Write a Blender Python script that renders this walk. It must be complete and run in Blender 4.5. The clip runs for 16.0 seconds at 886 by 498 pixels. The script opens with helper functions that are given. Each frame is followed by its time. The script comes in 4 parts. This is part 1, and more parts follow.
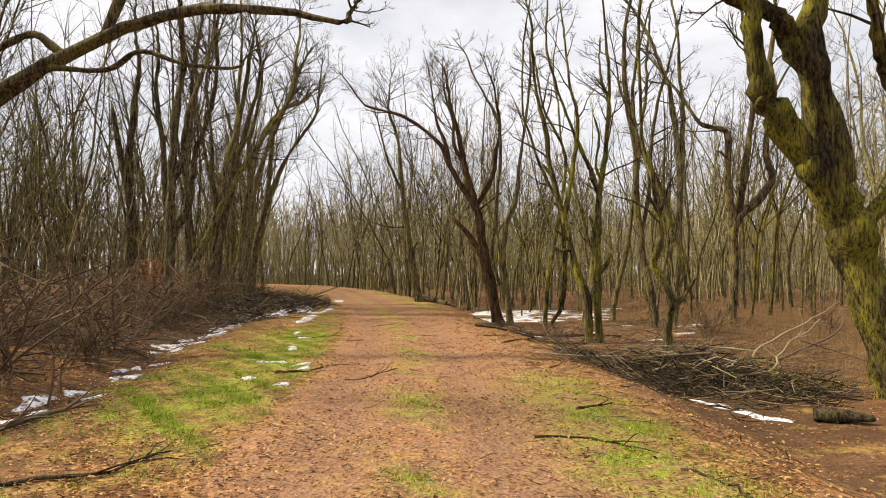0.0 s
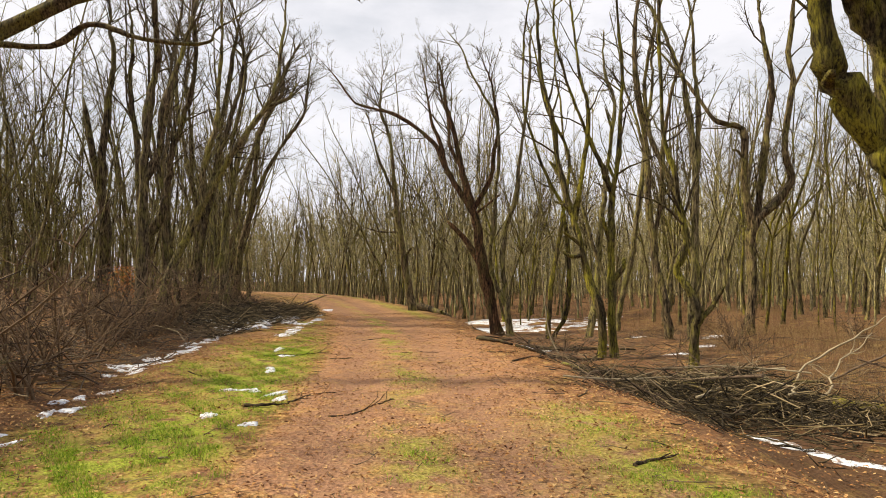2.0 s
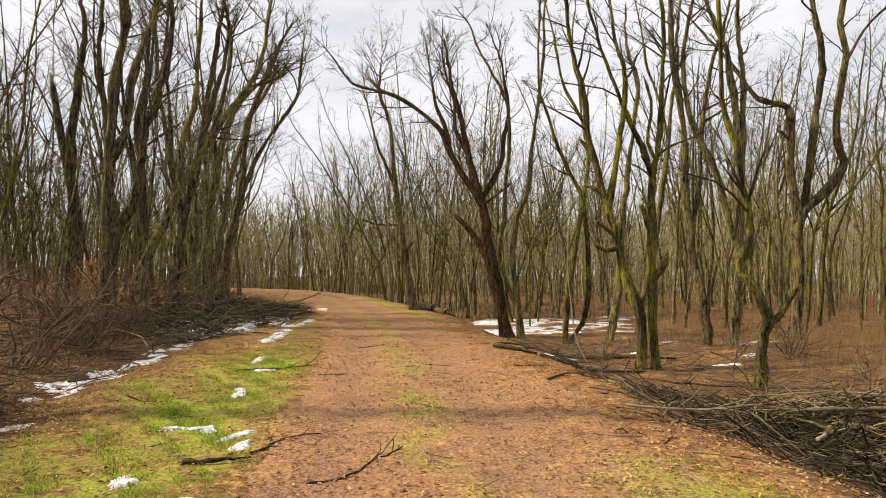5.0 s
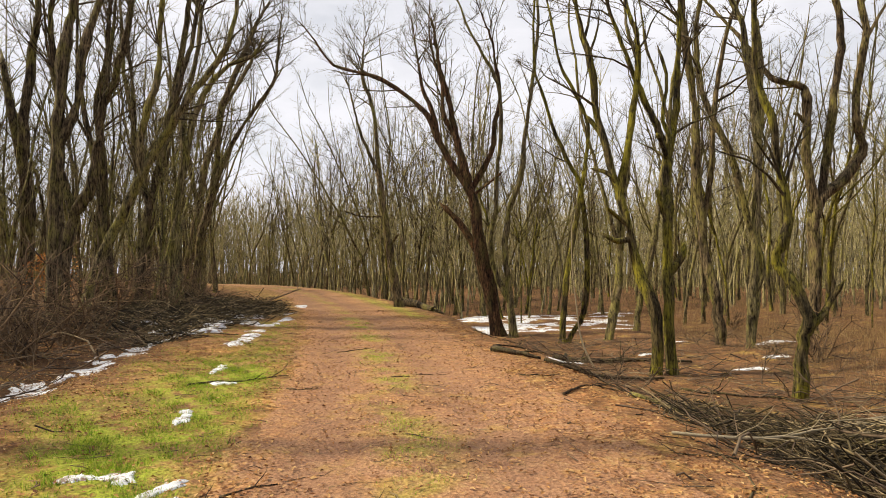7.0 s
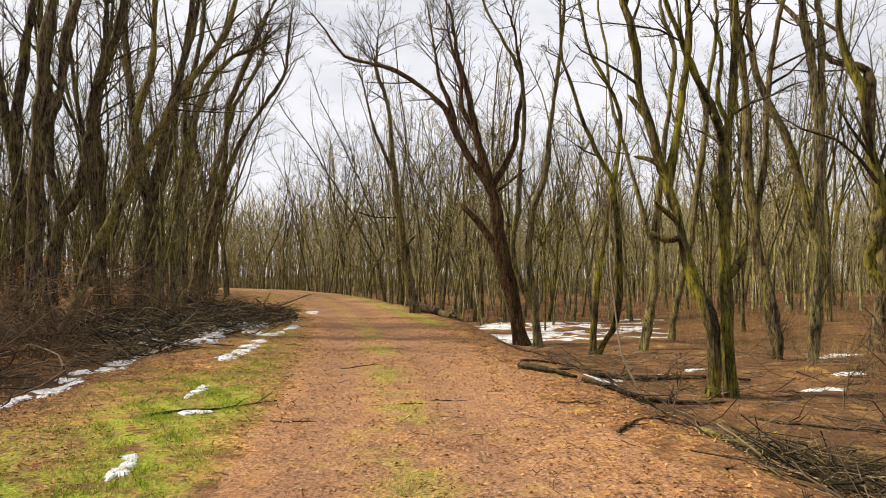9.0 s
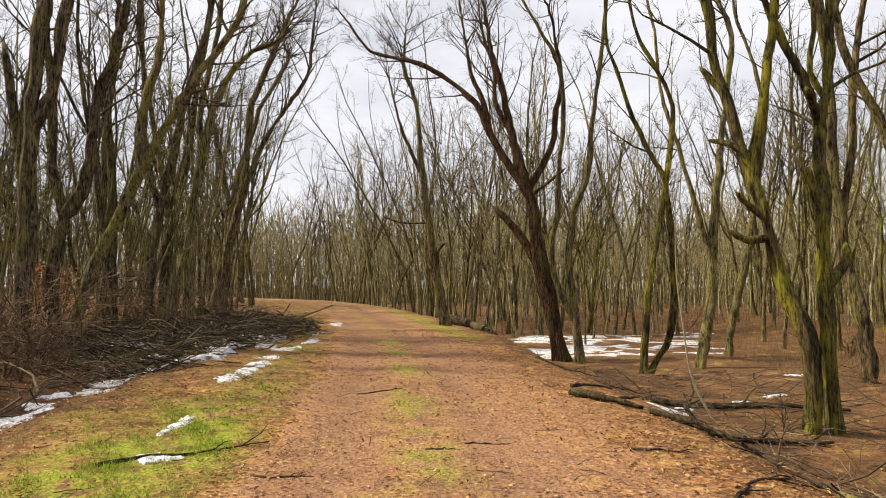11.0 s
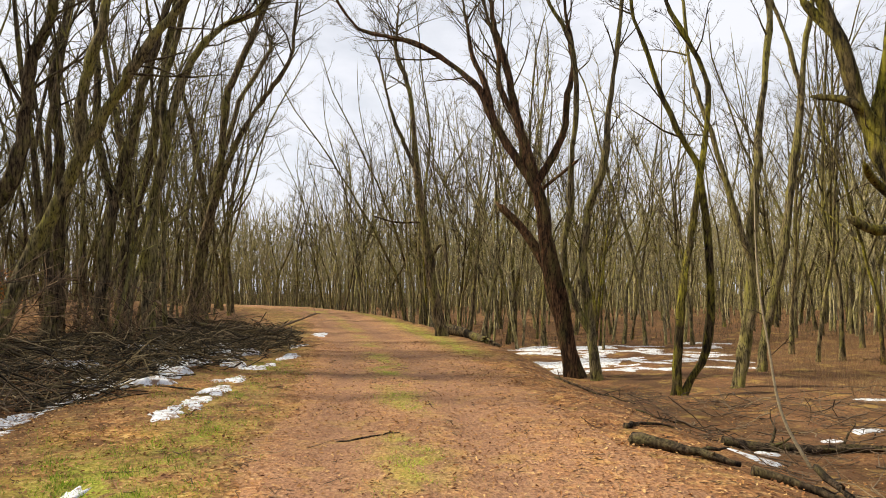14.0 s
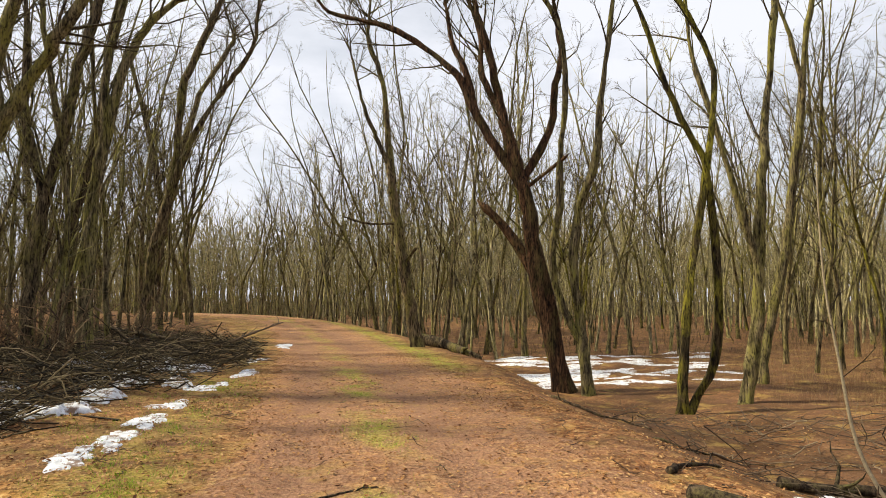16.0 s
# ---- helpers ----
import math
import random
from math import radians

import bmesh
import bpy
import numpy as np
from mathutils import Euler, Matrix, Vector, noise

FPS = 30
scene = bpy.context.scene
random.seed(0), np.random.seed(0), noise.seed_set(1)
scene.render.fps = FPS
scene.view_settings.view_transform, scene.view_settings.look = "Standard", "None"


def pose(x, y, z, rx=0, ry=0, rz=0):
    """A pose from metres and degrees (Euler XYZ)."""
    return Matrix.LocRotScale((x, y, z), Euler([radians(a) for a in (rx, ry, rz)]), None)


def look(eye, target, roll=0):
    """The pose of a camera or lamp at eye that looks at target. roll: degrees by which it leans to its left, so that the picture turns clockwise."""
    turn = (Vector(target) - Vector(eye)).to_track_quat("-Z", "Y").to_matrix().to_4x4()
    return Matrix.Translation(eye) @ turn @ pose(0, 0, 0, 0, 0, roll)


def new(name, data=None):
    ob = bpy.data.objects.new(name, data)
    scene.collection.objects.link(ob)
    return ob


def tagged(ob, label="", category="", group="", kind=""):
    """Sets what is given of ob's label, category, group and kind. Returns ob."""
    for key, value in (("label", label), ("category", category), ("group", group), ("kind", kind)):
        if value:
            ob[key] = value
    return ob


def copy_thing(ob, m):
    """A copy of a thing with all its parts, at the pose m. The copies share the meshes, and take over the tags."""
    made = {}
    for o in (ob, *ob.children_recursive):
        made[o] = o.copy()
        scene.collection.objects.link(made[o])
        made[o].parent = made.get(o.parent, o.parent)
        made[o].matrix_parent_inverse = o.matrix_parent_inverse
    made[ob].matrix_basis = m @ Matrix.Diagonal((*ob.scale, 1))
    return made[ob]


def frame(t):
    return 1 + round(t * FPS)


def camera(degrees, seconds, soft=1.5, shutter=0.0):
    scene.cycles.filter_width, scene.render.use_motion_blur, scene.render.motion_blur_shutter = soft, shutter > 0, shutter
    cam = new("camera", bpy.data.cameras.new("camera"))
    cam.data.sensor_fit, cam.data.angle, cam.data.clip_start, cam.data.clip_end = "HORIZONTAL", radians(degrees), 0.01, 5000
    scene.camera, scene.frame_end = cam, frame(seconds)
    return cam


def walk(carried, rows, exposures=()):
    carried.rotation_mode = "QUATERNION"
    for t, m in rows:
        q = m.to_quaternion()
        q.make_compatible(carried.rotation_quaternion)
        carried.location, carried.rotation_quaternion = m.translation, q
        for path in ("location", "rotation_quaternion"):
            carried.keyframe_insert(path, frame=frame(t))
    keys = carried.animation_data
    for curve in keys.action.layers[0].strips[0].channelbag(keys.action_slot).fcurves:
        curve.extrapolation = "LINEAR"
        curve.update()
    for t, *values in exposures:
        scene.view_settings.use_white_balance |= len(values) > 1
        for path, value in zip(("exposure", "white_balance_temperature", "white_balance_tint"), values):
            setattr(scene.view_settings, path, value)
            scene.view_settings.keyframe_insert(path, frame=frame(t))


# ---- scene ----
cam = camera(69.7, 16.0, soft=0.95)
METRES, EYE, TILT, LEAN, TURN = 15.0, 1.64, 2.3, 0.0, 0.0
ROWS = [
    (0.0, 0.0, 0.0, 0.0, -0.0, 0.0, 0.0),
    (0.5, -0.006, 0.032, 0.0006, -1.2, 0.6, 0.0),
    (1.0, -0.0072, 0.0655, 0.0002, -1.75, 0.49, 0.07),
    (1.5, -0.0115, 0.0978, -0.0014, -1.93, 0.23, 0.06),
    (2.0, -0.0132, 0.1261, -0.0008, -0.78, 0.55, 0.11),
    (2.5, -0.0131, 0.1549, 0.0, -0.21, 0.34, 0.02),
    (3.0, -0.0184, 0.1853, -0.004, -0.22, -0.43, -0.0),
    (3.5, -0.0235, 0.2149, -0.0045, -0.27, -0.5, -0.02),
    (4.0, -0.0261, 0.2476, -0.0047, -0.58, -0.14, -0.08),
    (6.5, -0.0417, 0.4015, -0.013, -1.85, 0.4, -0.04),
    (7.0, -0.0405, 0.4333, -0.0132, -2.45, -0.17, -0.05),
    (7.5, -0.0409, 0.4635, -0.0145, -2.85, 0.15, -0.03),
    (8.0, -0.0383, 0.4941, -0.0168, -2.27, 0.23, 0.03),
    (8.5, -0.0364, 0.5252, -0.0168, -1.89, -0.06, -0.05),
    (9.0, -0.0371, 0.5571, -0.0182, -0.82, 0.21, -0.0),
    (11.5, -0.0429, 0.7152, -0.0268, 2.18, 1.44, 0.03),
    (12.0, -0.0496, 0.7443, -0.0269, 2.33, 1.71, 0.0),
    (12.5, -0.0538, 0.7748, -0.0282, 2.26, 1.63, 0.01),
    (13.0, -0.0575, 0.8056, -0.0312, 1.73, 1.78, 0.01),
    (13.5, -0.0612, 0.8345, -0.0301, 1.43, 2.0, 0.03),
    (14.0, -0.0641, 0.8667, -0.0321, 0.95, 1.68, -0.01),
    (14.5, -0.0695, 0.8996, -0.0348, -0.08, 1.47, -0.03),
    (15.0, -0.0739, 0.9291, -0.0343, -0.8, 1.85, 0.01),
    (15.5, -0.0759, 0.9618, -0.0352, -1.21, 2.18, 0.02),
    (16.0, -0.0799, 0.9922, -0.0377, -1.73, 2.35, -0.0),
]
walk(cam, [(t, pose(0, 0, EYE, TILT, LEAN, TURN) @ pose(METRES * x, METRES * y, METRES * z, 90 + pitch, roll, yaw)) for t, x, y, z, yaw, pitch, roll in ROWS],
     exposures=[(0.0, 0.42, 8250, 5), (9.0, 0.38, 8150, 5), (16.0, 0.39, 7850, 3)])

# ---- world and sun: thin bright cloud, sun standing to the left and a little ahead ----
SUN_ELEV, SUN_AZ = 47.0, -84.0          # degrees; azimuth from +y towards +x
world = bpy.data.worlds.new("world")
scene.world = world
world.use_nodes = True
wn, wl = world.node_tree.nodes, world.node_tree.links
wn.clear()
sky = wn.new("ShaderNodeTexSky")
sky.sky_type, sky.sun_disc = "NISHITA", False
sky.sun_elevation, sky.sun_rotation = radians(SUN_ELEV), radians(SUN_AZ)
sky.air_density, sky.dust_density, sky.ozone_density = 1.0, 1.5, 1.0
sky_bg = wn.new("ShaderNodeBackground")
sky_bg.inputs["Strength"].default_value = 0.09
wl.new(sky.outputs[0], sky_bg.inputs["Color"])
cloud_bg = wn.new("ShaderNodeBackground")
cloud_bg.inputs["Color"].default_value = (0.85, 0.92, 1.20, 1)
cloud_bg.inputs["Strength"].default_value = 0.79
w_tc = wn.new("ShaderNodeTexCoord")
w_map = wn.new("ShaderNodeMapping")
w_map.inputs["Scale"].default_value = (1.0, 1.0, 2.6)
wl.new(w_tc.outputs["Generated"], w_map.inputs["Vector"])
w_noise = wn.new("ShaderNodeTexNoise")
w_noise.inputs["Scale"].default_value, w_noise.inputs["Detail"].default_value = 2.6, 7.0
w_noise.inputs["Roughness"].default_value = 0.6
wl.new(w_map.outputs[0], w_noise.inputs["Vector"])
w_ramp = wn.new("ShaderNodeValToRGB")
w_ramp.color_ramp.elements[0].position, w_ramp.color_ramp.elements[1].position = 0.34, 0.56
w_ramp.color_ramp.elements[0].color = (0.66, 0.66, 0.66, 1)
wl.new(w_noise.outputs[0], w_ramp.inputs[0])
w_mix = wn.new("ShaderNodeMixShader")
wl.new(w_ramp.outputs[0], w_mix.inputs[0])
wl.new(sky_bg.outputs[0], w_mix.inputs[1])
wl.new(cloud_bg.outputs[0], w_mix.inputs[2])
w_out = wn.new("ShaderNodeOutputWorld")
wl.new(w_mix.outputs[0], w_out.inputs[0])

sun_data = bpy.data.lights.new("sun", "SUN")
sun_data.energy, sun_data.angle, sun_data.color = 5.0, radians(4.0), (1.0, 0.93, 0.82)
sun = new("sun", sun_data)
_e, _a = radians(SUN_ELEV), radians(SUN_AZ)
sun.matrix_world = look((0, 0, 0), (-math.sin(_a) * math.cos(_e), -math.cos(_a) * math.cos(_e), -math.sin(_e)))


# ---- materials ----
class Mat:
    """A small builder for node materials."""

    def __init__(self, name, rough=0.85, spec=0.3):
        self.m = bpy.data.materials.new(name)
        self.m.use_nodes = True
        self.n, self.l = self.m.node_tree.nodes, self.m.node_tree.links
        self.b = self.n["Principled BSDF"]
        self.b.inputs["Roughness"].default_value = rough
        self.b.inputs["Specular IOR Level"].default_value = spec
        self.tc = self.n.new("ShaderNodeTexCoord")

    def coords(self, scale, source="Object"):
        mp = self.n.new("ShaderNodeMapping")
        mp.inputs["Scale"].default_value = scale
        self.l.new(self.tc.outputs[source], mp.inputs["Vector"])
        return mp.outputs[0]

    def noise(self, vec, scale, detail=5.0, rough=0.6):
        t = self.n.new("ShaderNodeTexNoise")
        t.inputs["Scale"].default_value, t.inputs["Detail"].default_value = scale, detail
        t.inputs["Roughness"].default_value = rough
        self.l.new(vec, t.inputs["Vector"])
        return t.outputs[0]

    def cells(self, vec, scale, out="Color"):
        t = self.n.new("ShaderNodeTexVoronoi")
        t.inputs["Scale"].default_value = scale
        self.l.new(vec, t.inputs["Vector"])
        return t.outputs[out]

    def ramp(self, fac, stops):
        r = self.n.new("ShaderNodeValToRGB")
        e = r.color_ramp.elements
        while len(e) < len(stops):
            e.new(0.5)
        for k, (p, c) in zip(e, stops):
            k.position = p
            k.color = (*c, 1) if isinstance(c, tuple) else (c, c, c, 1)
        self.l.new(fac, r.inputs[0])
        return r.outputs[0]

    def mix(self, fac, a, b, mode="MIX"):
        x = self.n.new("ShaderNodeMix")
        x.data_type, x.blend_type = "RGBA", mode
        for k, v in ((0, fac), (6, a), (7, b)):
            if isinstance(v, bpy.types.NodeSocket):
                self.l.new(v, x.inputs[k])
            elif isinstance(v, tuple):
                x.inputs[k].default_value = (*v, 1)
            else:
                x.inputs[k].default_value = v
        return x.outputs[2]

    def maths(self, op, a, b=0.5):
        x = self.n.new("ShaderNodeMath")
        x.operation, x.use_clamp = op, True
        for k, v in ((0, a), (1, b)):
            if isinstance(v, bpy.types.NodeSocket):
                self.l.new(v, x.inputs[k])
            else:
                x.inputs[k].default_value = v
        return x.outputs[0]

    def attr(self, name):
        a = self.n.new("ShaderNodeAttribute")
        a.attribute_name = name
        return a.outputs["Fac"]

    def colour(self, c):
        self.l.new(c, self.b.inputs["Base Color"])

    def bump(self, h, strength=0.5, dist=0.02):
        b = self.n.new("ShaderNodeBump")
        b.inputs["Strength"].default_value, b.inputs["Distance"].default_value = strength, dist
        self.l.new(h, b.inputs["Height"])
        self.l.new(b.outputs[0], self.b.inputs["Normal"])

    def object_random(self):
        return self.n.new("ShaderNodeObjectInfo").outputs["Random"]

    def island_random(self):
        return self.n.new("ShaderNodeNewGeometry").outputs["Random Per Island"]


def bark(name, dark, light, moss, moss_amount, fissure=1.0):
    """Furrowed bark with algae and moss in patches."""
    k = Mat(name, 0.9, 0.15)
    long = k.coords((14, 14, 2.2))
    furrow = k.noise(long, 2.0, 6.0, 0.7)
    fine = k.noise(k.coords((40, 40, 14)), 1.5, 4.0, 0.6)
    patch = k.noise(k.coords((1.6, 1.6, 0.7)), 1.3, 5.0, 0.65)
    base = k.ramp(furrow, [(0.38, dark), (0.60, light)])
    base = k.mix(0.35, base, k.ramp(fine, [(0.35, 0.2), (0.65, 1.15)]), "MULTIPLY")
    tone = k.ramp(k.object_random(), [(0.0, (0.72, 0.68, 0.66)), (0.5, (1.0, 1.0, 1.0)), (1.0, (1.22, 1.16, 1.05))])
    base = k.mix(1.0, base, tone, "MULTIPLY")
    blotch = k.noise(k.coords((5, 5, 1.1)), 1.7, 4.0, 0.6)
    base = k.mix(0.8, base, k.ramp(blotch, [(0.38, 0.10), (0.50, 0.9), (0.64, 1.6)]), "MULTIPLY")
    where = k.ramp(patch, [(0.62 - 0.34 * moss_amount, 0.0), (0.80 - 0.34 * moss_amount, 1.0)])
    where = k.maths("MULTIPLY", where, k.ramp(furrow, [(0.40, 0.1), (0.58, 1.0)]))
    k.colour(k.mix(where, base, moss))
    k.bump(k.mix(0.4, furrow, fine), 1.0 * fissure, 0.04)
    return k.m


BARK = bark("bark_mossy", (0.016, 0.013, 0.008), (0.25, 0.205, 0.115), (0.23, 0.21, 0.052), 0.52)
BARK_GREEN = bark("bark_green", (0.010, 0.008, 0.005), (0.115, 0.090, 0.045), (0.25, 0.225, 0.028), 0.58, 1.3)
BARK_BROWN = bark("bark_brown", (0.010, 0.007, 0.005), (0.18, 0.137, 0.082), (0.19, 0.172, 0.045), 0.42)
BARK_RED = bark("bark_stripped", (0.008, 0.006, 0.005), (0.15, 0.078, 0.040), (0.075, 0.068, 0.022), 0.38)
# Far trunks: sunlight that the crowns block is put into this paler bark colour.
BARK_SUN_TINTED = bark("bark_sun_tinted", (0.045, 0.037, 0.022), (0.50, 0.43, 0.26), (0.33, 0.30, 0.10), 0.5)
TWIG = bark("twig_bark", (0.020, 0.015, 0.010), (0.12, 0.092, 0.056), (0.13, 0.12, 0.035), 0.35, 0.4)


def stick_material(name, stops):
    k = Mat(name, 0.85, 0.2)
    c = k.ramp(k.island_random(), stops)
    g = k.noise(k.coords((9, 9, 9)), 4.0, 4.0)
    k.colour(k.mix(0.6, c, k.ramp(g, [(0.3, 0.4), (0.7, 1.1)]), "MULTIPLY"))
    k.bump(g, 0.3, 0.01)
    return k.m


STICKS = stick_material("dead_sticks", [(0.0, (0.05, 0.035, 0.026)), (0.5, (0.13, 0.09, 0.062)), (0.9, (0.18, 0.13, 0.085)), (1.0, (0.30, 0.235, 0.155))])
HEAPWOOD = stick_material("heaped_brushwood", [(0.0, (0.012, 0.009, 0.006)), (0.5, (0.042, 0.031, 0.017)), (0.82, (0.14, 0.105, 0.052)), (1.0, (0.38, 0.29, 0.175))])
SHRUBWOOD = stick_material("shrub_wood", [(0.0, (0.025, 0.016, 0.011)), (0.5, (0.12, 0.075, 0.045)), (1.0, (0.30, 0.20, 0.11))])
DRY = stick_material("dry_stems", [(0.0, (0.12, 0.066, 0.034)), (0.5, (0.23, 0.14, 0.068)), (1.0, (0.36, 0.26, 0.13))])
LEAVES = stick_material("fallen_leaves", [(0.0, (0.10, 0.042, 0.021)), (0.35, (0.27, 0.12, 0.05)), (0.7, (0.42, 0.22, 0.085)), (1.0, (0.52, 0.34, 0.16))])
BEECH = stick_material("beech_leaves", [(0.0, (0.42, 0.13, 0.03)), (0.5, (0.62, 0.24, 0.06)), (1.0, (0.70, 0.36, 0.12))])
GRASS = stick_material("grass_blades", [(0.0, (0.07, 0.17, 0.012)), (0.5, (0.25, 0.42, 0.03)), (0.85, (0.44, 0.50, 0.06)), (1.0, (0.50, 0.40, 0.14))])


def snow_material():
    k = Mat("old_snow", 0.6, 0.3)
    place_node = k.n.new("ShaderNodeNewGeometry").outputs["Position"]
    g = k.noise(place_node, 7.0, 6.0)
    d = k.noise(place_node, 5.0, 8.0, 0.75)
    c = k.ramp(g, [(0.32, (0.36, 0.38, 0.42)), (0.60, (0.68, 0.71, 0.77))])
    k.colour(k.mix(k.ramp(d, [(0.52, 0.0), (0.58, 0.9)]), c, (0.16, 0.085, 0.042)))
    k.bump(g, 0.6, 0.03)
    return k.m


SNOW = snow_material()


def ground_material(name, track):
    """Leaf litter, damp earth, painted shade under the heaps and moss-green turf, blended by the ground's own zones."""
    k = Mat(name, 0.92, 0.12)
    w = k.coords((1, 1, 1))
    cell = k.cells(w, 19.0)
    sep = k.n.new("ShaderNodeSeparateColor")
    k.l.new(cell, sep.inputs[0])
    leaf = k.ramp(sep.outputs[0], [(0.0, (0.12, 0.045, 0.02)), (0.4, (0.34, 0.15, 0.06)), (0.75, (0.47, 0.235, 0.095)), (1.0, (0.56, 0.35, 0.16))])
    broad = k.noise(w, 0.55, 6.0, 0.62)
    mid_n = k.noise(w, 3.2, 6.0, 0.65)
    fine = k.noise(w, 34.0, 4.0, 0.7)
    leaf = k.mix(0.55, leaf, k.ramp(mid_n, [(0.34, 0.32), (0.64, 1.2)]), "MULTIPLY")
    earth = k.ramp(fine, [(0.30, (0.10, 0.048, 0.031)), (0.52, (0.34, 0.185, 0.112)), (0.74, (0.55, 0.36, 0.235))])
    earth = k.mix(0.5, earth, k.ramp(broad, [(0.35, 0.6), (0.65, 1.15)]), "MULTIPLY")
    turf = k.ramp(fine, [(0.3, (0.10, 0.095, 0.02)), (0.6, (0.31, 0.36, 0.05)), (0.8, (0.50, 0.48, 0.12))])
    if track:
        base = k.mix(k.ramp(mid_n, [(0.36, 0.1), (0.64, 0.6)]), earth, leaf)
        wet_and_shade = k.attr("wet_and_shade")
        base = k.mix(k.maths("MULTIPLY", wet_and_shade, k.ramp(mid_n, [(0.34, 0.1), (0.6, 0.6)])), base, (0.21, 0.12, 0.088))
    else:
        base = k.mix(k.ramp(broad, [(0.38, 0.55), (0.6, 0.0)]), leaf, earth)
        mould = k.noise(w, 2.1, 8.0, 0.72)
        base = k.mix(k.ramp(mould, [(0.44, 0.0), (0.60, 0.8)]), base, k.mix(fine, (0.022, 0.013, 0.008), (0.20, 0.105, 0.05)))
        # damp earth, with shade under the brush heaps painted in
        damp = k.attr("wet_and_shade")
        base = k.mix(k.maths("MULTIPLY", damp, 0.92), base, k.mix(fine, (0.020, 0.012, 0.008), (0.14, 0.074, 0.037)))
    spots = k.noise(w, 1.6, 7.0, 0.7)
    base = k.mix(k.ramp(spots, [(0.54, 0.0), (0.66, 0.45 if track else 0.6)]), base, k.mix(fine, (0.22, 0.13, 0.035), (0.52, 0.37, 0.12)))
    base = k.mix(k.ramp(spots, [(0.34, 0.45 if track else 0.75), (0.46, 0.0)]), base, k.mix(fine, (0.05, 0.026, 0.016), (0.20, 0.10, 0.06)))
    grass = k.maths("MULTIPLY", k.attr("grass"), k.ramp(mid_n, [(0.37, 0.0), (0.53, 1.0)]))
    k.colour(k.mix(grass, base, turf))
    k.bump(k.mix(0.5, fine, k.cells(w, 19.0, "Distance")), 1.0, 0.045)
    return k.m


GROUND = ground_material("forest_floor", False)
TRACK = ground_material("track_earth", True)


# ---- the lie of the land: x to the right, y along the track ----
def centre(y):
    """The middle of the track, which bends away to the left."""
    y = np.clip(y, -60, 110)
    return -0.05 - 0.0031 * np.maximum(y, 0) ** 2 - 0.011 * np.maximum(y - 50, 0) ** 2


def ease(a, b, v):
    t = np.clip((v - a) / (b - a), 0, 1)
    return t * t * (3 - 2 * t)


def waves(x, y, s, seed=0.0):
    """Smooth unevenness between about -1 and 1."""
    return (np.sin(1.7 * x / s + seed) * np.cos(1.3 * y / s + 2 * seed) + 0.6 * np.sin(3.1 * (x + 0.7 * y) / s + 3 * seed)
            + 0.4 * np.cos(5.3 * (y - 0.6 * x) / s + seed)) / 2.0


def ditch_line(y):
    """How far to the left of the track's middle the ditch runs."""
    return -4.9 - 0.8 * ease(10, 16, y)


def land(x, y):
    """The height of the ground."""
    u = x - centre(y)
    step = 0.9 * ease(26, 34, y)
    bank = -0.50 * ease(2.6, 4.9, u - step) + 0.18 * ease(7.0, 12.0, u) - 0.50 * ease(25, 31, y) * ease(4.0, 6.0, u) * (1 - ease(15, 24, u)) * (1 - ease(60, 80, y))
    side = u - ditch_line(y)
    ditch = -0.15 * np.exp(-(side / 0.55) ** 2) + 0.16 * ease(-0.5, -2.6, side) + 0.34 * ease(-2.0, -6.0, side)
    ruts = -0.035 * np.exp(-((u + 1.0) / 0.33) ** 2) - 0.035 * np.exp(-((u - 0.75) / 0.33) ** 2)
    off = 1 - np.exp(-(u / 2.6) ** 4)
    rough = 0.012 * waves(x, y, 0.5, 1.0) + off * (0.05 * waves(x, y, 1.7, 0.4) + 0.03 * waves(x, y, 0.7, 2.1))
    return bank + ditch + ruts + rough + 0.55 * ease(34, 66, y) * ease(7, 2, u)


def at(x, y):
    return float(land(np.float64(x), np.float64(y)))


def turf(x, y):
    """How grassy the ground is, 0 to 1."""
    u = x - centre(y)
    n = 0.5 + 0.5 * waves(x, y, 0.9, 5.0) + 0.25 * waves(x, y, 0.35, 3.0)
    left = (np.exp(-((u + 2.75) / 0.75) ** 2) + 0.18 * np.exp(-((u + 3.9) / 0.6) ** 2)) * ease(-1.5, -2.0, u) * ease(5.0, 8.5, y) * (1 - 0.8 * ease(16, 23, y)) * (0.42 + 1.0 * n)
    mid = np.exp(-((u + 0.1) / 0.36) ** 2) * ease(0.25, 0.75, n) * (0.55 + 0.3 * waves(x, y, 3.0, 1.0))
    right = np.exp(-((u - 1.95) / 0.62) ** 2) * ease(3.0, 5.0, y) * ease(11.5, 9.0, y) * (0.25 + 0.9 * n)
    far = np.exp(-((u - 2.6) / 0.5) ** 2) * ease(29, 32, y) * 0.7
    verge = 0.38 * ease(-1.7, -2.3, u) * ease(-5.3, -4.6, u) * ease(1.5, 4.0, y) * (1 - 0.75 * ease(15, 22, y)) * ease(0.2, 0.9, n)
    return np.clip(left + mid + right + far + verge, 0, 1)


def mesh_of(name, verts, faces, material, smooth=True):
    me = bpy.data.meshes.new(name)
    me.from_pydata(verts, [], faces)
    me.materials.append(material)
    if smooth:
        me.polygons.foreach_set("use_smooth", [True] * len(me.polygons))
    me.update()
    return me


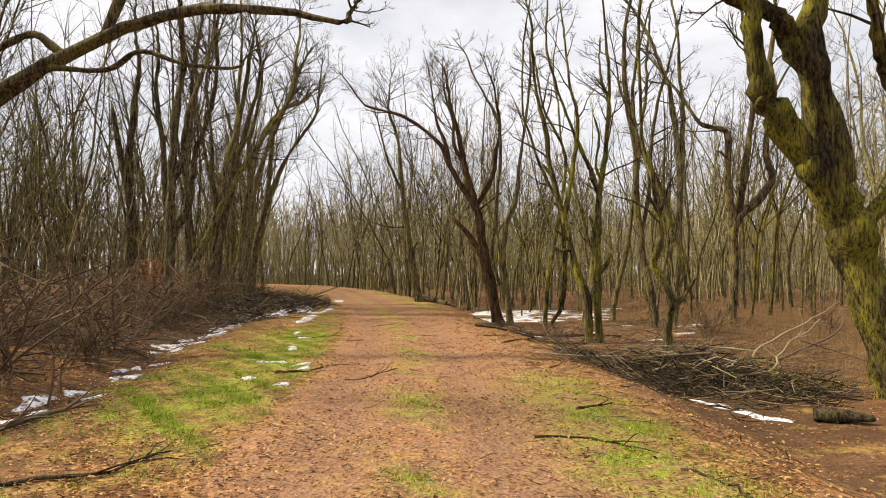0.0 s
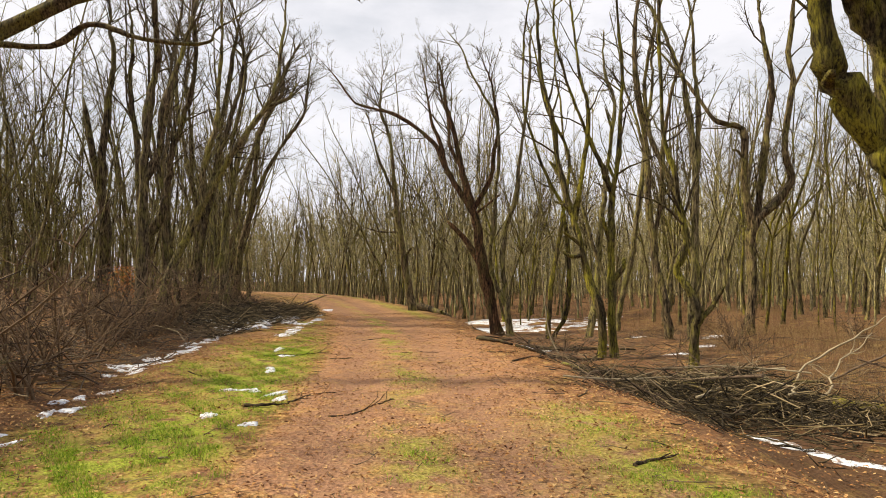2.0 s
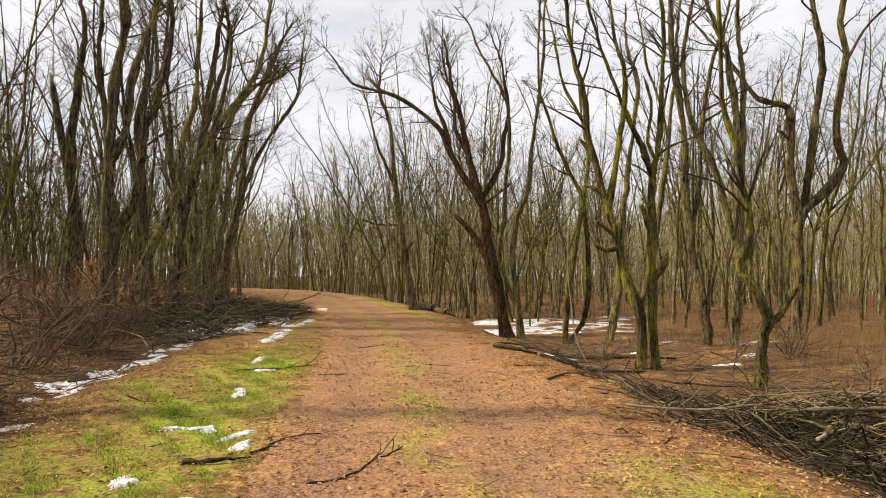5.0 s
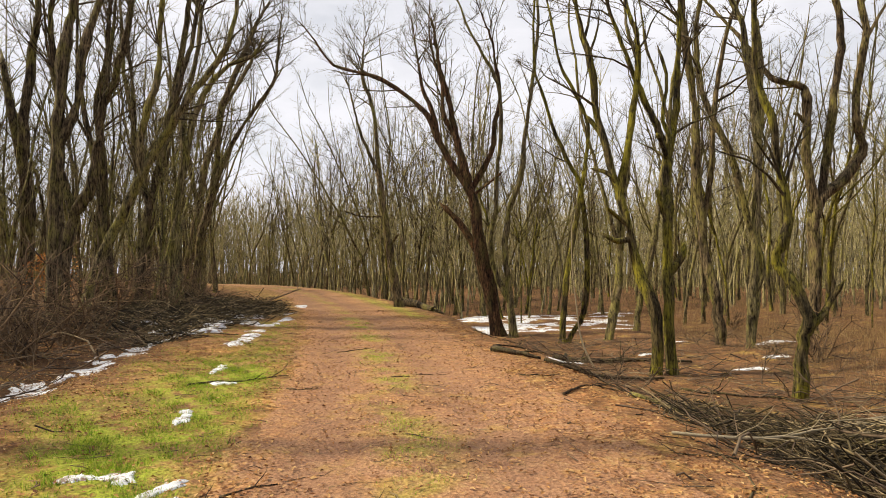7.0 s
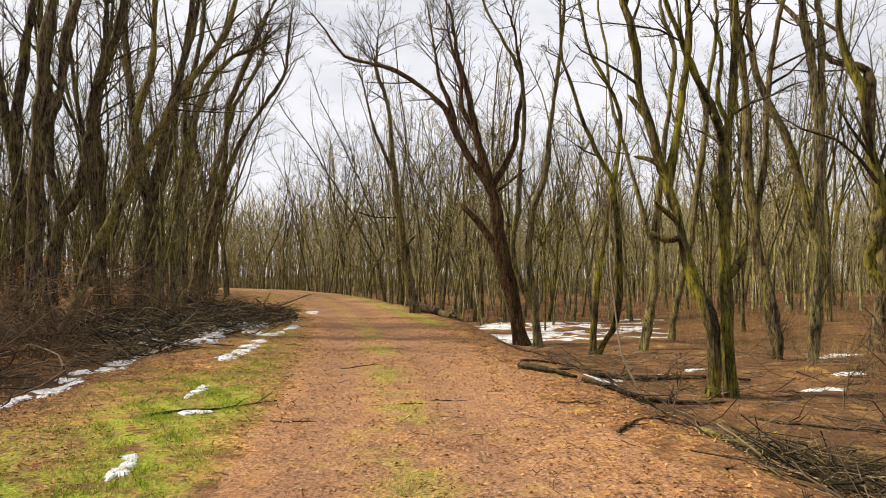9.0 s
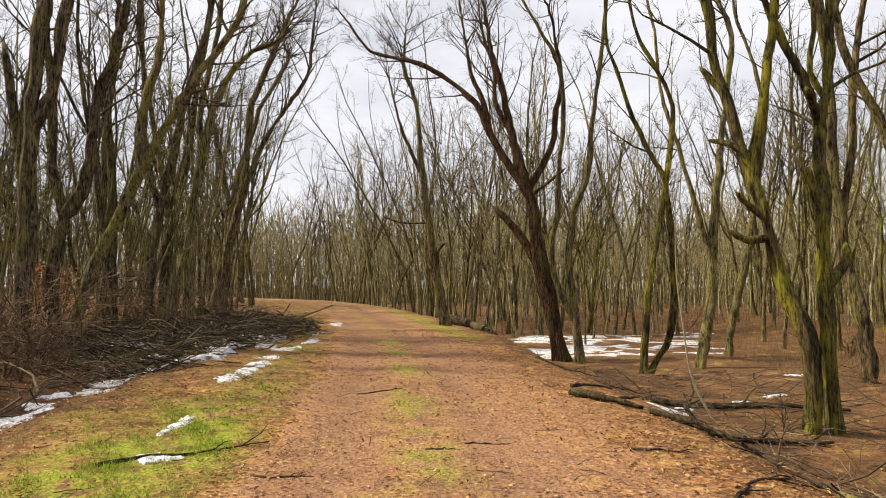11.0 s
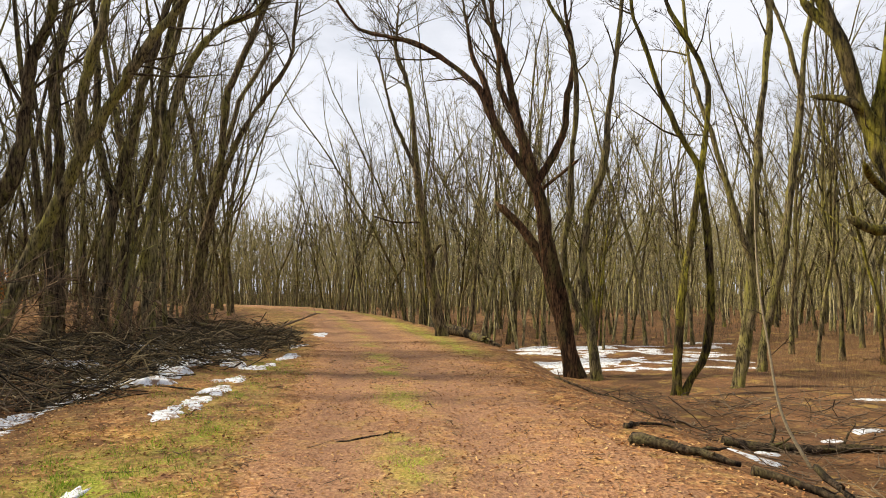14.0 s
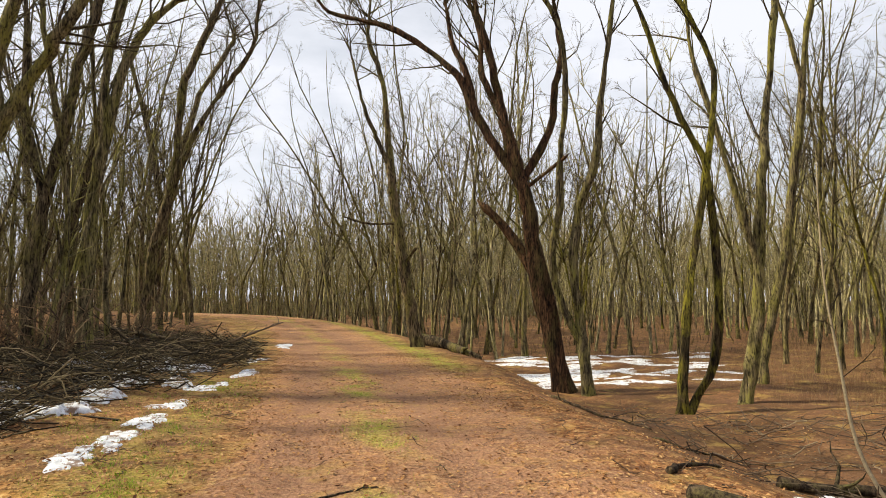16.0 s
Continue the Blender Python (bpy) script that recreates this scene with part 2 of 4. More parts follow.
def sheet(name, xs, ys, height, material):
    X, Y = np.meshgrid(xs, ys)
    Z = height(X, Y)
    v = np.stack([X, Y, Z], -1).reshape(-1, 3)
    nx, ny = len(xs), len(ys)
    i = (np.arange(ny - 1)[:, None] * nx + np.arange(nx - 1)[None, :]).ravel()
    f = np.stack([i, i + 1, i + nx + 1, i + nx], -1)
    return mesh_of(name, v.tolist(), f.tolist(), material), X.ravel(), Y.ravel()


def zone(me, name, values):
    me.attributes.new(name, "FLOAT", "POINT").data.foreach_set("value", np.asarray(values, np.float32))


def spread(lo, hi, step, far, grow=1.22):
    """Even steps from lo to hi, then growing ones out to far on both sides."""
    mid_part = list(np.arange(lo, hi + step / 2, step))
    out, s, p, q = [], step, lo, hi
    left_part, right_part = [], []
    while q < far or p > -far:
        s *= grow
        p, q = p - s, q + s
        left_part.append(p)
        right_part.append(q)
    return np.array(left_part[::-1] + mid_part + right_part)


gx, gy = spread(-11, 11, 0.14, 900), spread(-2, 42, 0.16, 900)
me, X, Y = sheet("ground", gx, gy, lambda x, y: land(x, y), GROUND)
U = X - centre(Y)
zone(me, "grass", turf(X, Y))
# Damp ditch and darker floor; the last two terms paint shade under the heaps.
zone(me, "wet_and_shade", np.clip(np.exp(-((U - ditch_line(Y)) / 1.0) ** 2) + 0.9 * ease(-5.5, -7.0, U) * (0.6 + 0.4 * waves(X, Y, 1.4, 3.0)) + 0.95 * ease(2.6, 4.4, U) * (0.75 + 0.35 * waves(X, Y, 1.1, 6.0)) + 0.75 * np.exp(-((U - 5.0) / 1.3) ** 4) * ease(7.5, 9.5, Y) * ease(18, 15, Y) + 0.3 * np.exp(-((U + 5.8) / 2.2) ** 4) * ease(22, 26, Y) * ease(42, 38, Y), 0, 1))
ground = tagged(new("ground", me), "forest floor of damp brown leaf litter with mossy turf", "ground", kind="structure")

ty = np.concatenate([np.arange(-8, 34, 0.16), np.arange(34, 88, 0.5)])
tu = np.linspace(-2.5, 2.9, 46)
TU, TY = np.meshgrid(tu, ty)
TX = centre(TY) + TU
edge = np.minimum(TU + 1.75 + 0.25 * waves(TX, TY, 1.1, 7.0), 2.2 + 0.35 * waves(TX, TY, 1.3, 4.0) - TU)
TZ = land(TX, TY) + 0.010 - 0.035 * ease(0.12, -0.25, edge)
nv = len(tu)
ii = (np.arange(len(ty) - 1)[:, None] * nv + np.arange(nv - 1)[None, :]).ravel()
me = mesh_of("dirt_track", np.stack([TX, TY, TZ], -1).reshape(-1, 3).tolist(), np.stack([ii, ii + 1, ii + nv + 1, ii + nv], -1).tolist(), TRACK)
zone(me, "grass", turf(TX, TY).ravel())
zone(me, "wet_and_shade", (np.exp(-((TU + 0.95) / 0.42) ** 2) + np.exp(-((TU - 0.75) / 0.42) ** 2)).ravel())
tagged(new("dirt_track", me), "reddish-brown earth forest track strewn with leaves", "track", kind="structure")


# ---- wood: tubes grown along bent lines ----
class Wood:
    """Collects tubes for one mesh."""

    def __init__(self):
        self.v, self.f, self.n = [], [], 0

    def tube(self, pts, radii, sides, gnarl=None):
        pts = np.asarray(pts, float)
        m = len(pts)
        tan = np.gradient(pts, axis=0)
        tan /= np.linalg.norm(tan, axis=1)[:, None] + 1e-9
        ref = np.array([1.0, 0.1, 0.0]) if abs(tan[0, 2]) > 0.7 else np.array([0.0, 0.1, 1.0])
        a = np.cross(tan, ref)
        a /= np.linalg.norm(a, axis=1)[:, None] + 1e-9
        b = np.cross(tan, a)
        ang = np.arange(sides) * 2 * math.pi / sides
        ring = a[:, None, :] * np.cos(ang)[None, :, None] + b[:, None, :] * np.sin(ang)[None, :, None]
        r = np.asarray(radii, float)
        if gnarl is not None:            # ribs that wind up the stem, and dents
            turn = np.cumsum(gnarl.normal(0, 0.18, m))[:, None]
            rib = 0.13 * np.sin(3 * ang[None] + turn + gnarl.uniform(0, 6)) + 0.09 * np.sin(5 * ang[None] - turn + gnarl.uniform(0, 6)) + gnarl.normal(0, 0.055, (m, sides))
            ring = ring * (1 + rib)[:, :, None]
        self.v.append((pts[:-1, None, :] + ring[:-1] * r[:-1, None, None]).reshape(-1, 3))
        self.v.append(pts[-1:])
        o = self.n
        for i in range(m - 2):
            for j in range(sides):
                k = (j + 1) % sides
                self.f.append((o + i * sides + j, o + i * sides + k, o + (i + 1) * sides + k, o + (i + 1) * sides + j))
        tip, last = o + (m - 1) * sides, o + (m - 2) * sides
        for j in range(sides):
            self.f.append((last + j, last + (j + 1) % sides, tip))
        self.n += (m - 1) * sides + 1

    def mesh(self, name, material):
        return mesh_of(name, np.concatenate(self.v).tolist(), self.f, material)


def curve_through(guide, n):
    """A smooth line of n points through a few guide points (Catmull-Rom)."""
    g = np.asarray(guide, float)
    g = np.vstack([2 * g[0] - g[1], g, 2 * g[-1] - g[-2]])
    s = np.linspace(0, len(g) - 3 - 1e-6, n)
    i = s.astype(int)
    t = (s - i)[:, None]
    p0, p1, p2, p3 = g[i], g[i + 1], g[i + 2], g[i + 3]
    return 0.5 * (2 * p1 + (p2 - p0) * t + (2 * p0 - 5 * p1 + 4 * p2 - p3) * t ** 2 + (3 * p1 - p0 - 3 * p2 + p3) * t ** 3)


def wander(rng, start, way, length, n, bend, rise):
    """A crooked line that starts along way and turns upwards."""
    p, d = np.array(start, float), np.array(way, float) / np.linalg.norm(way)
    out, step = [p.copy()], length / (n - 1)
    for _ in range(n - 1):
        d = d + rng.normal(0, bend, 3) + np.array([0, 0, rise])
        d /= np.linalg.norm(d)
        p = p + d * step
        out.append(p.copy())
    return np.array(out)


def sideways(rng, d, angle):
    """A direction at that angle to d, turned about it at random."""
    d = d / np.linalg.norm(d)
    o = np.cross(d, rng.normal(0, 1, 3))
    o /= np.linalg.norm(o) + 1e-9
    return d * math.cos(angle) + o * math.sin(angle)


def shoots(rng, wood, line, radii, count, length, level, lo=0.3, spread_to=(0.45, 0.95), rise=0.06, twig_sides=3, twigs=4):
    """Branches along a line, with branches and twigs of their own."""
    n = len(line)
    for _ in range(count):
        s = lo + (0.98 - lo) * rng.random() ** 0.8
        i = min(int(s * (n - 1)), n - 2)
        d = line[i + 1] - line[i]
        f = s * (n - 1) - i
        p = line[i] * (1 - f) + line[i + 1] * f
        r = min(radii[i] * 0.6, 0.045 if level == 1 else 0.018) * rng.uniform(0.6, 1.0)
        ln = length * rng.uniform(0.45, 1.15) * (1.15 - 0.6 * s)
        way = sideways(rng, d, rng.uniform(*spread_to))
        way[2] = abs(way[2]) * 0.8 + 0.1 if way[2] < 0 else way[2]
        if level == 1:
            pts = wander(rng, p, way, ln, 5, 0.16, rise)
            rr = np.linspace(r, 0.008, 5)
            wood.tube(pts, rr, 4 if twigs > 5 else 3)
            shoots(rng, wood, pts, rr, 6, ln * 0.5, 2, 0.2, (0.4, 0.9), rise, twig_sides, twigs)
        elif level == 2:
            pts = wander(rng, p, way, ln, 3, 0.2, rise)
            rr = np.linspace(r * 0.8, 0.006, 3)
            wood.tube(pts, rr, 3)
            shoots(rng, wood, pts, rr, twigs, ln * 0.6, 3, 0.15, (0.4, 0.9), rise)
        else:
            pts = wander(rng, p, way, ln, 2, 0.0, 0)
            wood.tube(pts, (max(0.0055, r * 0.5), 0.002), 3)


def part(name, data, parent, label=""):
    ob = new(name, data)
    ob.parent = parent
    return tagged(ob, label) if label else ob


def knobbly(rng, n, amount):
    return 1 + amount * np.convolve(rng.normal(0, 1, n + 4), np.ones(3) / 1.7, "same")[2:-2] * 0.5


def forest_tree(seed, height, radius, stems, lean, rich=1.0, first=0.35, low_fork=(0.12, 0.4), material=None):
    """A slender bare woodland tree on an Empty at the origin: trunk, limbs that fork off it, and a crown of twigs."""
    rng = np.random.default_rng(seed)
    material = material or BARK
    root = new("bare_tree")
    n = 16
    way = np.array([lean * math.cos(seed), lean * math.sin(seed), 1.0])
    trunk = wander(rng, (0, 0, -0.25), way, height, n, 0.085, 0.045)
    rr = np.linspace(radius * 0.85, 0.018, n) * knobbly(rng, n, 0.10)
    rr[0] *= 1.45
    w = Wood()
    w.tube(trunk, rr, 9, rng)
    part("trunk", w.mesh("trunk", material), root)
    crown = Wood()
    lines = [(trunk, rr)]
    for k in range(stems):
        i = int(n * rng.uniform(*low_fork)) + 1
        d = sideways(rng, trunk[i + 1] - trunk[i], rng.uniform(0.3, 0.6))
        limb = wander(rng, trunk[i], d, height * rng.uniform(0.5, 0.78) * (1 - 0.5 * i / n), 12, 0.09, 0.085)
        lr = np.linspace(rr[i] * rng.uniform(0.5, 0.8), 0.014, 12)
        w = Wood()
        w.tube(limb, lr, 7)
        part("limb", w.mesh("limb", material), root)
        lines.append((limb, lr))
    for k, (line, lr) in enumerate(lines):
        shoots(rng, crown, line, lr, int((17 if k == 0 else 11) * (rich if material is BARK_BROWN else 0.6)), height * 0.21, 1, first if k == 0 else 0.25, twigs=5)
    part("crown", crown.mesh("crown", TWIG), root)
    return root


def hero_tree(seed, y, stems, label, material, depth=0.5, branch=1.9, count=9, crown_from=0.45, grow_on=5.0, taper=1.5):
    """A tree whose main stems follow a few guide points (x, z) in an upright plane, with their thickness at the foot."""
    rng = np.random.default_rng(seed)
    x0 = stems[0][1][0][0]
    z0 = at(x0, y)
    root = new("old_tree")
    root.location = (x0, y, z0)
    crown = Wood()
    hosts = []
    for k, (r, guide) in enumerate(stems):
        g = [[x - x0, 0.0, z - z0] for x, z in guide]
        stub = r <= 0.075 and k > 0 or k > 0 and len(g) <= 3
        if k == 0 or guide[0][1] < z0 + 0.5:
            g[0][2] = -0.2
        drift = rng.normal(0, depth)
        for j, q in enumerate(g):
            s = j / max(1, len(g) - 1)
            q[1] = (drift * s * s if k == 0 else drift * s) + (rng.normal(0, 0.05) if j else 0)
        if k and guide[0][1] >= z0 + 0.5:     # a limb starts inside the stem that bears it
            every = np.vstack([h[0] for h in hosts])
            i = int(np.argmin((every[:, 0] - g[0][0]) ** 2 + (every[:, 2] - g[0][2]) ** 2))
            r = min(r, 0.85 * float(np.concatenate([h[1] for h in hosts])[i]))
            g[0] = list(every[i])
            for q in g[1:]:
                q[1] += every[i][1]
        if not stub:                     # the stem goes on upwards, thinner, beyond its last guide
            a, b = np.array(g[-2]), np.array(g[-1])
            d = (b - a) / (np.linalg.norm(b - a) + 1e-9)
            d = d * 0.6 + np.array([0, rng.normal(0, 0.15), 0.75])
            more = wander(rng, b, d, grow_on * rng.uniform(0.7, 1.1), 4, 0.12, 0.08)
            g += [list(q) for q in more[1:]]
        n = 8 if stub else 44
        line = curve_through(g, n)
        if not stub:
            line[1:] += rng.normal(0, r * 0.11, (n - 1, 3)) * np.array([1, 1, 0.3])
        rr = r * np.linspace(1, 0.55 if stub else 0.16, n) ** (taper if not stub else 0.7) * knobbly(rng, n, 0.2)
        if k == 0 or guide[0][1] < z0 + 0.5:
            rr[0] *= 1.35
            rr[1] *= 1.05
        hosts.append((line, rr))
        w = Wood()
        w.tube(line, rr, 16 if r > 0.1 else 8, rng if r > 0.06 else None)
        part("trunk" if k == 0 else ("snag" if stub and r > 0.055 else "limb"), w.mesh("stem", material), root)
        if not stub:
            shoots(rng, crown, line, rr, int(count * 1.6) if k == 0 else int(count * 1.1), branch * 1.25, 1, crown_from if k == 0 else 0.3, (0.5, 1.1), 0.05, twigs=7)
            for _ in range(4):           # a few bare spurs low on the stem
                i = rng.integers(4, 20)
                d = sideways(rng, line[i + 1] - line[i], rng.uniform(0.8, 1.4))
                crown.tube(wander(rng, line[i], d, rng.uniform(0.2, 0.8), 4, 0.2, 0.05), np.linspace(0.014, 0.003, 4), 3)
    if crown.n:
        part("crown", crown.mesh("crown", TWIG), root, "fine bare twigs")
    return tagged(root, label, "tree", "old trees along the track")


hero_tree(11, 33.9, [
    (0.26, [(3.0, -1.1), (2.6, 0.9), (2.15, 3.1), (1.95, 4.5), (1.75, 5.4), (1.4, 6.6), (1.1, 7.85), (0.8, 9.3), (0.45, 10.4)]),
    (0.19, [(1.85, 5.0), (1.15, 6.1), (0.35, 7.5), (-0.1, 8.6), (-1.0, 9.5), (-2.2, 10.3), (-3.3, 10.65), (-4.3, 11.0)]),
    (0.15, [(1.9, 5.2), (2.65, 6.9), (2.85, 8.2), (3.1, 9.5), (2.9, 10.8)]),
    (0.12, [(1.4, 5.9), (1.2, 7.3), (0.6, 8.6), (0.55, 9.9), (0.2, 11.0)]),
    (0.11, [(0.4, 7.4), (0.1, 8.8), (-0.3, 9.8), (-0.5, 11.0)]),
    (0.17, [(2.35, 2.2), (1.4, 3.75), (0.4, 4.8)]),
    (0.07, [(1.9, 5.0), (2.6, 5.6), (3.1, 6.0)])],
    "leaning dark tree with stripped red bark and a broken limb", BARK_RED, grow_on=3.0, count=13, branch=2.4, taper=1.1)
hero_tree(12, 33.2, [
    (0.16, [(3.5, -1.1), (3.4, 0.1), (3.3, 1.1), (3.15, 2.8), (3.3, 4.2), (3.8, 5.7), (4.0, 7.3), (4.3, 9.4), (4.5, 11.2)]),
    (0.15, [(3.4, 0.3), (2.8, 1.5), (2.5, 3.0), (2.75, 4.3), (2.85, 6.1), (3.05, 7.8), (2.9, 9.8), (2.2, 11.1)])],
    "mossy bare tree grown against a leaning dark one", BARK, taper=0.9)
hero_tree(13, 20.1, [
    (0.125, [(4.53, -0.6), (4.55, 0.7), (4.25, 1.75), (4.0, 2.9), (3.85, 3.5), (3.65, 4.3), (3.45, 5.3), (3.3, 6.5), (3.1, 7.4)]),
    (0.125, [(4.95, -0.6), (4.88, 0.7), (4.92, 1.9), (4.94, 3.0), (5.0, 4.1), (5.1, 4.6), (5.25, 5.3), (5.35, 6.3), (5.45, 7.6)]),
    (0.11, [(3.9, 3.4), (4.1, 4.7), (4.3, 5.9), (4.3, 6.9), (4.15, 7.6)]),
    (0.10, [(5.0, 4.3), (4.8, 4.9), (4.45, 5.7), (4.1, 6.5), (3.7, 7.6)]),
    (0.05, [(5.05, 4.7), (4.95, 5.2), (5.1, 6.1), (4.9, 7.0)]),
    (0.07, [(5.0, 4.2), (4.83, 4.55), (4.64, 4.76)]),
    (0.085, [(4.95, 1.8), (5.25, 2.05), (5.35, 2.4)]),
    (0.07, [(4.95, 2.8), (4.76, 3.25), (4.66, 3.55)]),
    (0.06, [(3.9, 3.7), (3.6, 3.9), (3.3, 4.05)]),
    (0.06, [(3.6, 4.6), (3.4, 5.0), (3.2, 5.25)]),
    (0.08, [(4.0, 2.75), (3.72, 2.95), (3.42, 3.1)]),
    (0.08, [(4.1, 2.3), (3.75, 2.4), (3.47, 2.57)])],
    "twin-stemmed tree covered in yellow-green moss", BARK_GREEN, depth=0.3, count=8, taper=0.9)
hero_tree(14, 17.5, [
    (0.12, [(6.12, -0.5), (6.15, 0.1), (6.2, 0.6), (6.24, 0.95), (6.0, 1.55), (5.8, 1.95), (6.0, 2.4), (6.05, 2.95), (5.93, 3.6), (5.8, 4.4), (5.6, 5.35), (5.55, 6.5)]),
    (0.07, [(6.2, 0.7), (6.45, 0.9), (6.7, 1.2), (6.9, 1.6)])],
    "crooked thin tree with green moss on the bark", BARK_GREEN, depth=0.3, count=7, taper=0.9)
hero_tree(15, 25.8, [
    (0.20, [(11.6, -0.4), (11.8, 1.5), (11.8, 3.2), (12.05, 4.0), (12.85, 4.7), (13.4, 5.55), (13.1, 6.4), (13.2, 7.8), (13.45, 9.1), (13.3, 10.3), (13.4, 11.4)]),
    (0.14, [(11.85, 3.6), (11.6, 5.3), (11.6, 7.2), (11.3, 7.6), (10.55, 7.8)]),
    (0.12, [(12.1, 4.1), (12.4, 6.6), (12.6, 9.1), (12.3, 10.6)]),
    (0.05, [(13.4, 9.1), (14.0, 10.1), (14.9, 11.0)]),
    (0.06, [(11.6, 6.4), (11.3, 6.6), (11.0, 6.6)])],
    "dark brown forked tree with a broken top", BARK_BROWN, depth=0.3, count=7, taper=0.9)
hero_tree(16, 29.5, [
    (0.11, [(4.8, -1.0), (5.0, -0.65), (5.45, 0.1), (5.65, 1.5), (5.6, 3.4), (5.45, 4.55), (5.3, 5.2), (4.8, 6.0), (4.3, 7.3), (3.95, 8.4), (3.7, 9.2)]),
    (0.11, [(4.68, -0.9), (4.8, 0.65), (4.9, 1.75), (5.2, 3.15), (5.4, 4.4), (5.65, 5.8), (5.7, 7.3), (5.1, 8.6), (4.7, 9.5)])],
    "crooked tree with a curved mossy foot", BARK_GREEN, depth=0.3, count=7, taper=0.8)
hero_tree(17, 30.7, [
    (0.165, [(6.75, -1.0), (7.0, 0.15), (7.2, 1.5), (7.3, 2.8), (7.45, 4.6), (7.75, 6.4), (8.05, 8.4), (8.25, 10.0)]),
    (0.15, [(7.25, 2.5), (6.95, 3.5), (6.6, 4.9), (6.15, 6.6), (5.8, 8.0), (5.65, 10.0)])],
    "tall dark bare tree with a flared foot", BARK, count=7, taper=0.9)
hero_tree(26, 24.4, [
    (0.15, [(8.15, -0.6), (7.95, 0.7), (7.65, 2.5), (7.45, 4.6), (7.35, 6.5), (7.0, 8.3), (6.85, 9.6)]),
    (0.09, [(7.6, 3.0), (7.9, 4.6), (8.0, 6.4), (8.3, 8.4)])],
    "tall slender tree leaning slightly, grey-brown bark", BARK_BROWN, depth=0.3, count=8, taper=0.8)
hero_tree(27, 23.5, [
    (0.14, [(8.45, -0.4), (8.6, 1.0), (8.75, 3.3), (8.78, 5.4), (8.74, 7.0), (8.55, 8.6), (8.4, 9.2)]),
    (0.11, [(8.76, 4.5), (8.95, 6.2), (9.05, 8.0), (9.0, 9.2)]),
    (0.11, [(8.6, 0.9), (8.85, 1.9), (8.57, 3.0), (8.0, 4.9), (7.3, 6.5), (7.05, 8.0)])],
    "straight mossy tree with a thinner crossing stem", BARK, depth=0.3, count=8, taper=0.8)
hero_tree(28, 34.0, [
    (0.14, [(8.95, -0.8), (9.3, 0.9), (9.8, 3.0), (10.15, 5.5), (10.4, 7.5), (10.6, 9.7), (10.8, 11.5)]),
    (0.10, [(10.4, 7.6), (10.4, 8.2), (9.9, 10.1), (9.4, 11.5)])],
    "slender bare tree leaning away over the hollow", BARK, count=7, taper=0.8)
hero_tree(18, 11.0, [
    (0.39, [(8.0, -0.5), (7.6, 0.7), (7.24, 1.75), (7.0, 2.65), (6.78, 3.4), (6.6, 4.4), (6.43, 5.3), (6.48, 6.3), (6.6, 7.4)]),
    (0.25, [(7.0, 2.3), (6.55, 3.2), (6.2, 3.75), (5.75, 4.35), (5.47, 4.85), (5.34, 5.6), (5.3, 6.5), (5.2, 7.3)]),
    (0.20, [(6.45, 5.0), (6.1, 5.7), (5.8, 6.1), (5.4, 6.4), (4.9, 6.6), (4.4, 7.1)]),
    (0.13, [(7.1, 2.3), (7.86, 3.3), (8.0, 4.4), (7.67, 5.1), (7.43, 5.7), (7.33, 6.5)]),
    (0.09, [(5.6, 4.5), (5.42, 4.52), (5.3, 4.6)])],
    "thick old forked tree with bright green moss", BARK_GREEN, 0.25, count=6, crown_from=0.7, taper=0.75)
hero_tree(19, 27.0, [(0.17, [(-11.2, 0.4), (-10.6, 2.0), (-9.97, 3.4), (-9.3, 4.8), (-8.65, 6.0), (-8.0, 7.0), (-7.0, 8.4), (-6.5, 9.3)]),
    (0.12, [(-9.3, 4.8), (-9.2, 6.2), (-8.7, 7.8), (-8.6, 9.4)])],
    "long trunk leaning over towards the track", BARK, count=14, branch=2.4, taper=1.0)
hero_tree(20, 27.2, [
    (0.21, [(-11.7, 0.4), (-11.75, 2.3), (-11.5, 3.5), (-10.95, 4.45), (-10.7, 5.8), (-10.65, 6.6), (-10.2, 8.1), (-9.8, 9.4)]),
    (0.18, [(-11.6, 3.5), (-12.0, 5.0), (-12.2, 7.0), (-12.6, 9.6)])],
    "dark brown tree with a twisted forked trunk", BARK_BROWN, count=12, branch=2.4, taper=0.9)
hero_tree(29, 31.0, [
    (0.17, [(-11.0, 0.5), (-10.95, 2.45), (-10.7, 4.0), (-10.3, 5.9), (-9.95, 7.7), (-9.4, 9.6), (-9.0, 11.2)]),
    (0.13, [(-10.7, 4.2), (-11.3, 6.2), (-11.4, 8.4), (-11.7, 10.8)])],
    "dark brown tree bending over towards the ditch", BARK_BROWN, count=14, branch=2.6, taper=0.9)
hero_tree(30, 32.0, [
    (0.16, [(-10.1, 0.5), (-10.1, 3.9), (-9.8, 6.0), (-9.5, 7.8), (-9.0, 9.2), (-8.3, 10.2), (-7.4, 10.6)]),
    (0.14, [(-9.8, 6.0), (-9.9, 8.0), (-9.4, 10.4), (-9.3, 12.0)])],
    "slender dark tree bowing over the ditch", BARK, count=14, branch=2.2, grow_on=1.2, taper=0.9)
hero_tree(31, 31.5, [
    (0.15, [(-12.5, 0.5), (-12.6, 3.3), (-12.7, 6.0), (-12.9, 8.2), (-12.6, 10.0), (-12.5, 11.4)])],
    "straight dark brown tree under the wood's edge", BARK_BROWN, count=14, branch=2.4, taper=0.8)
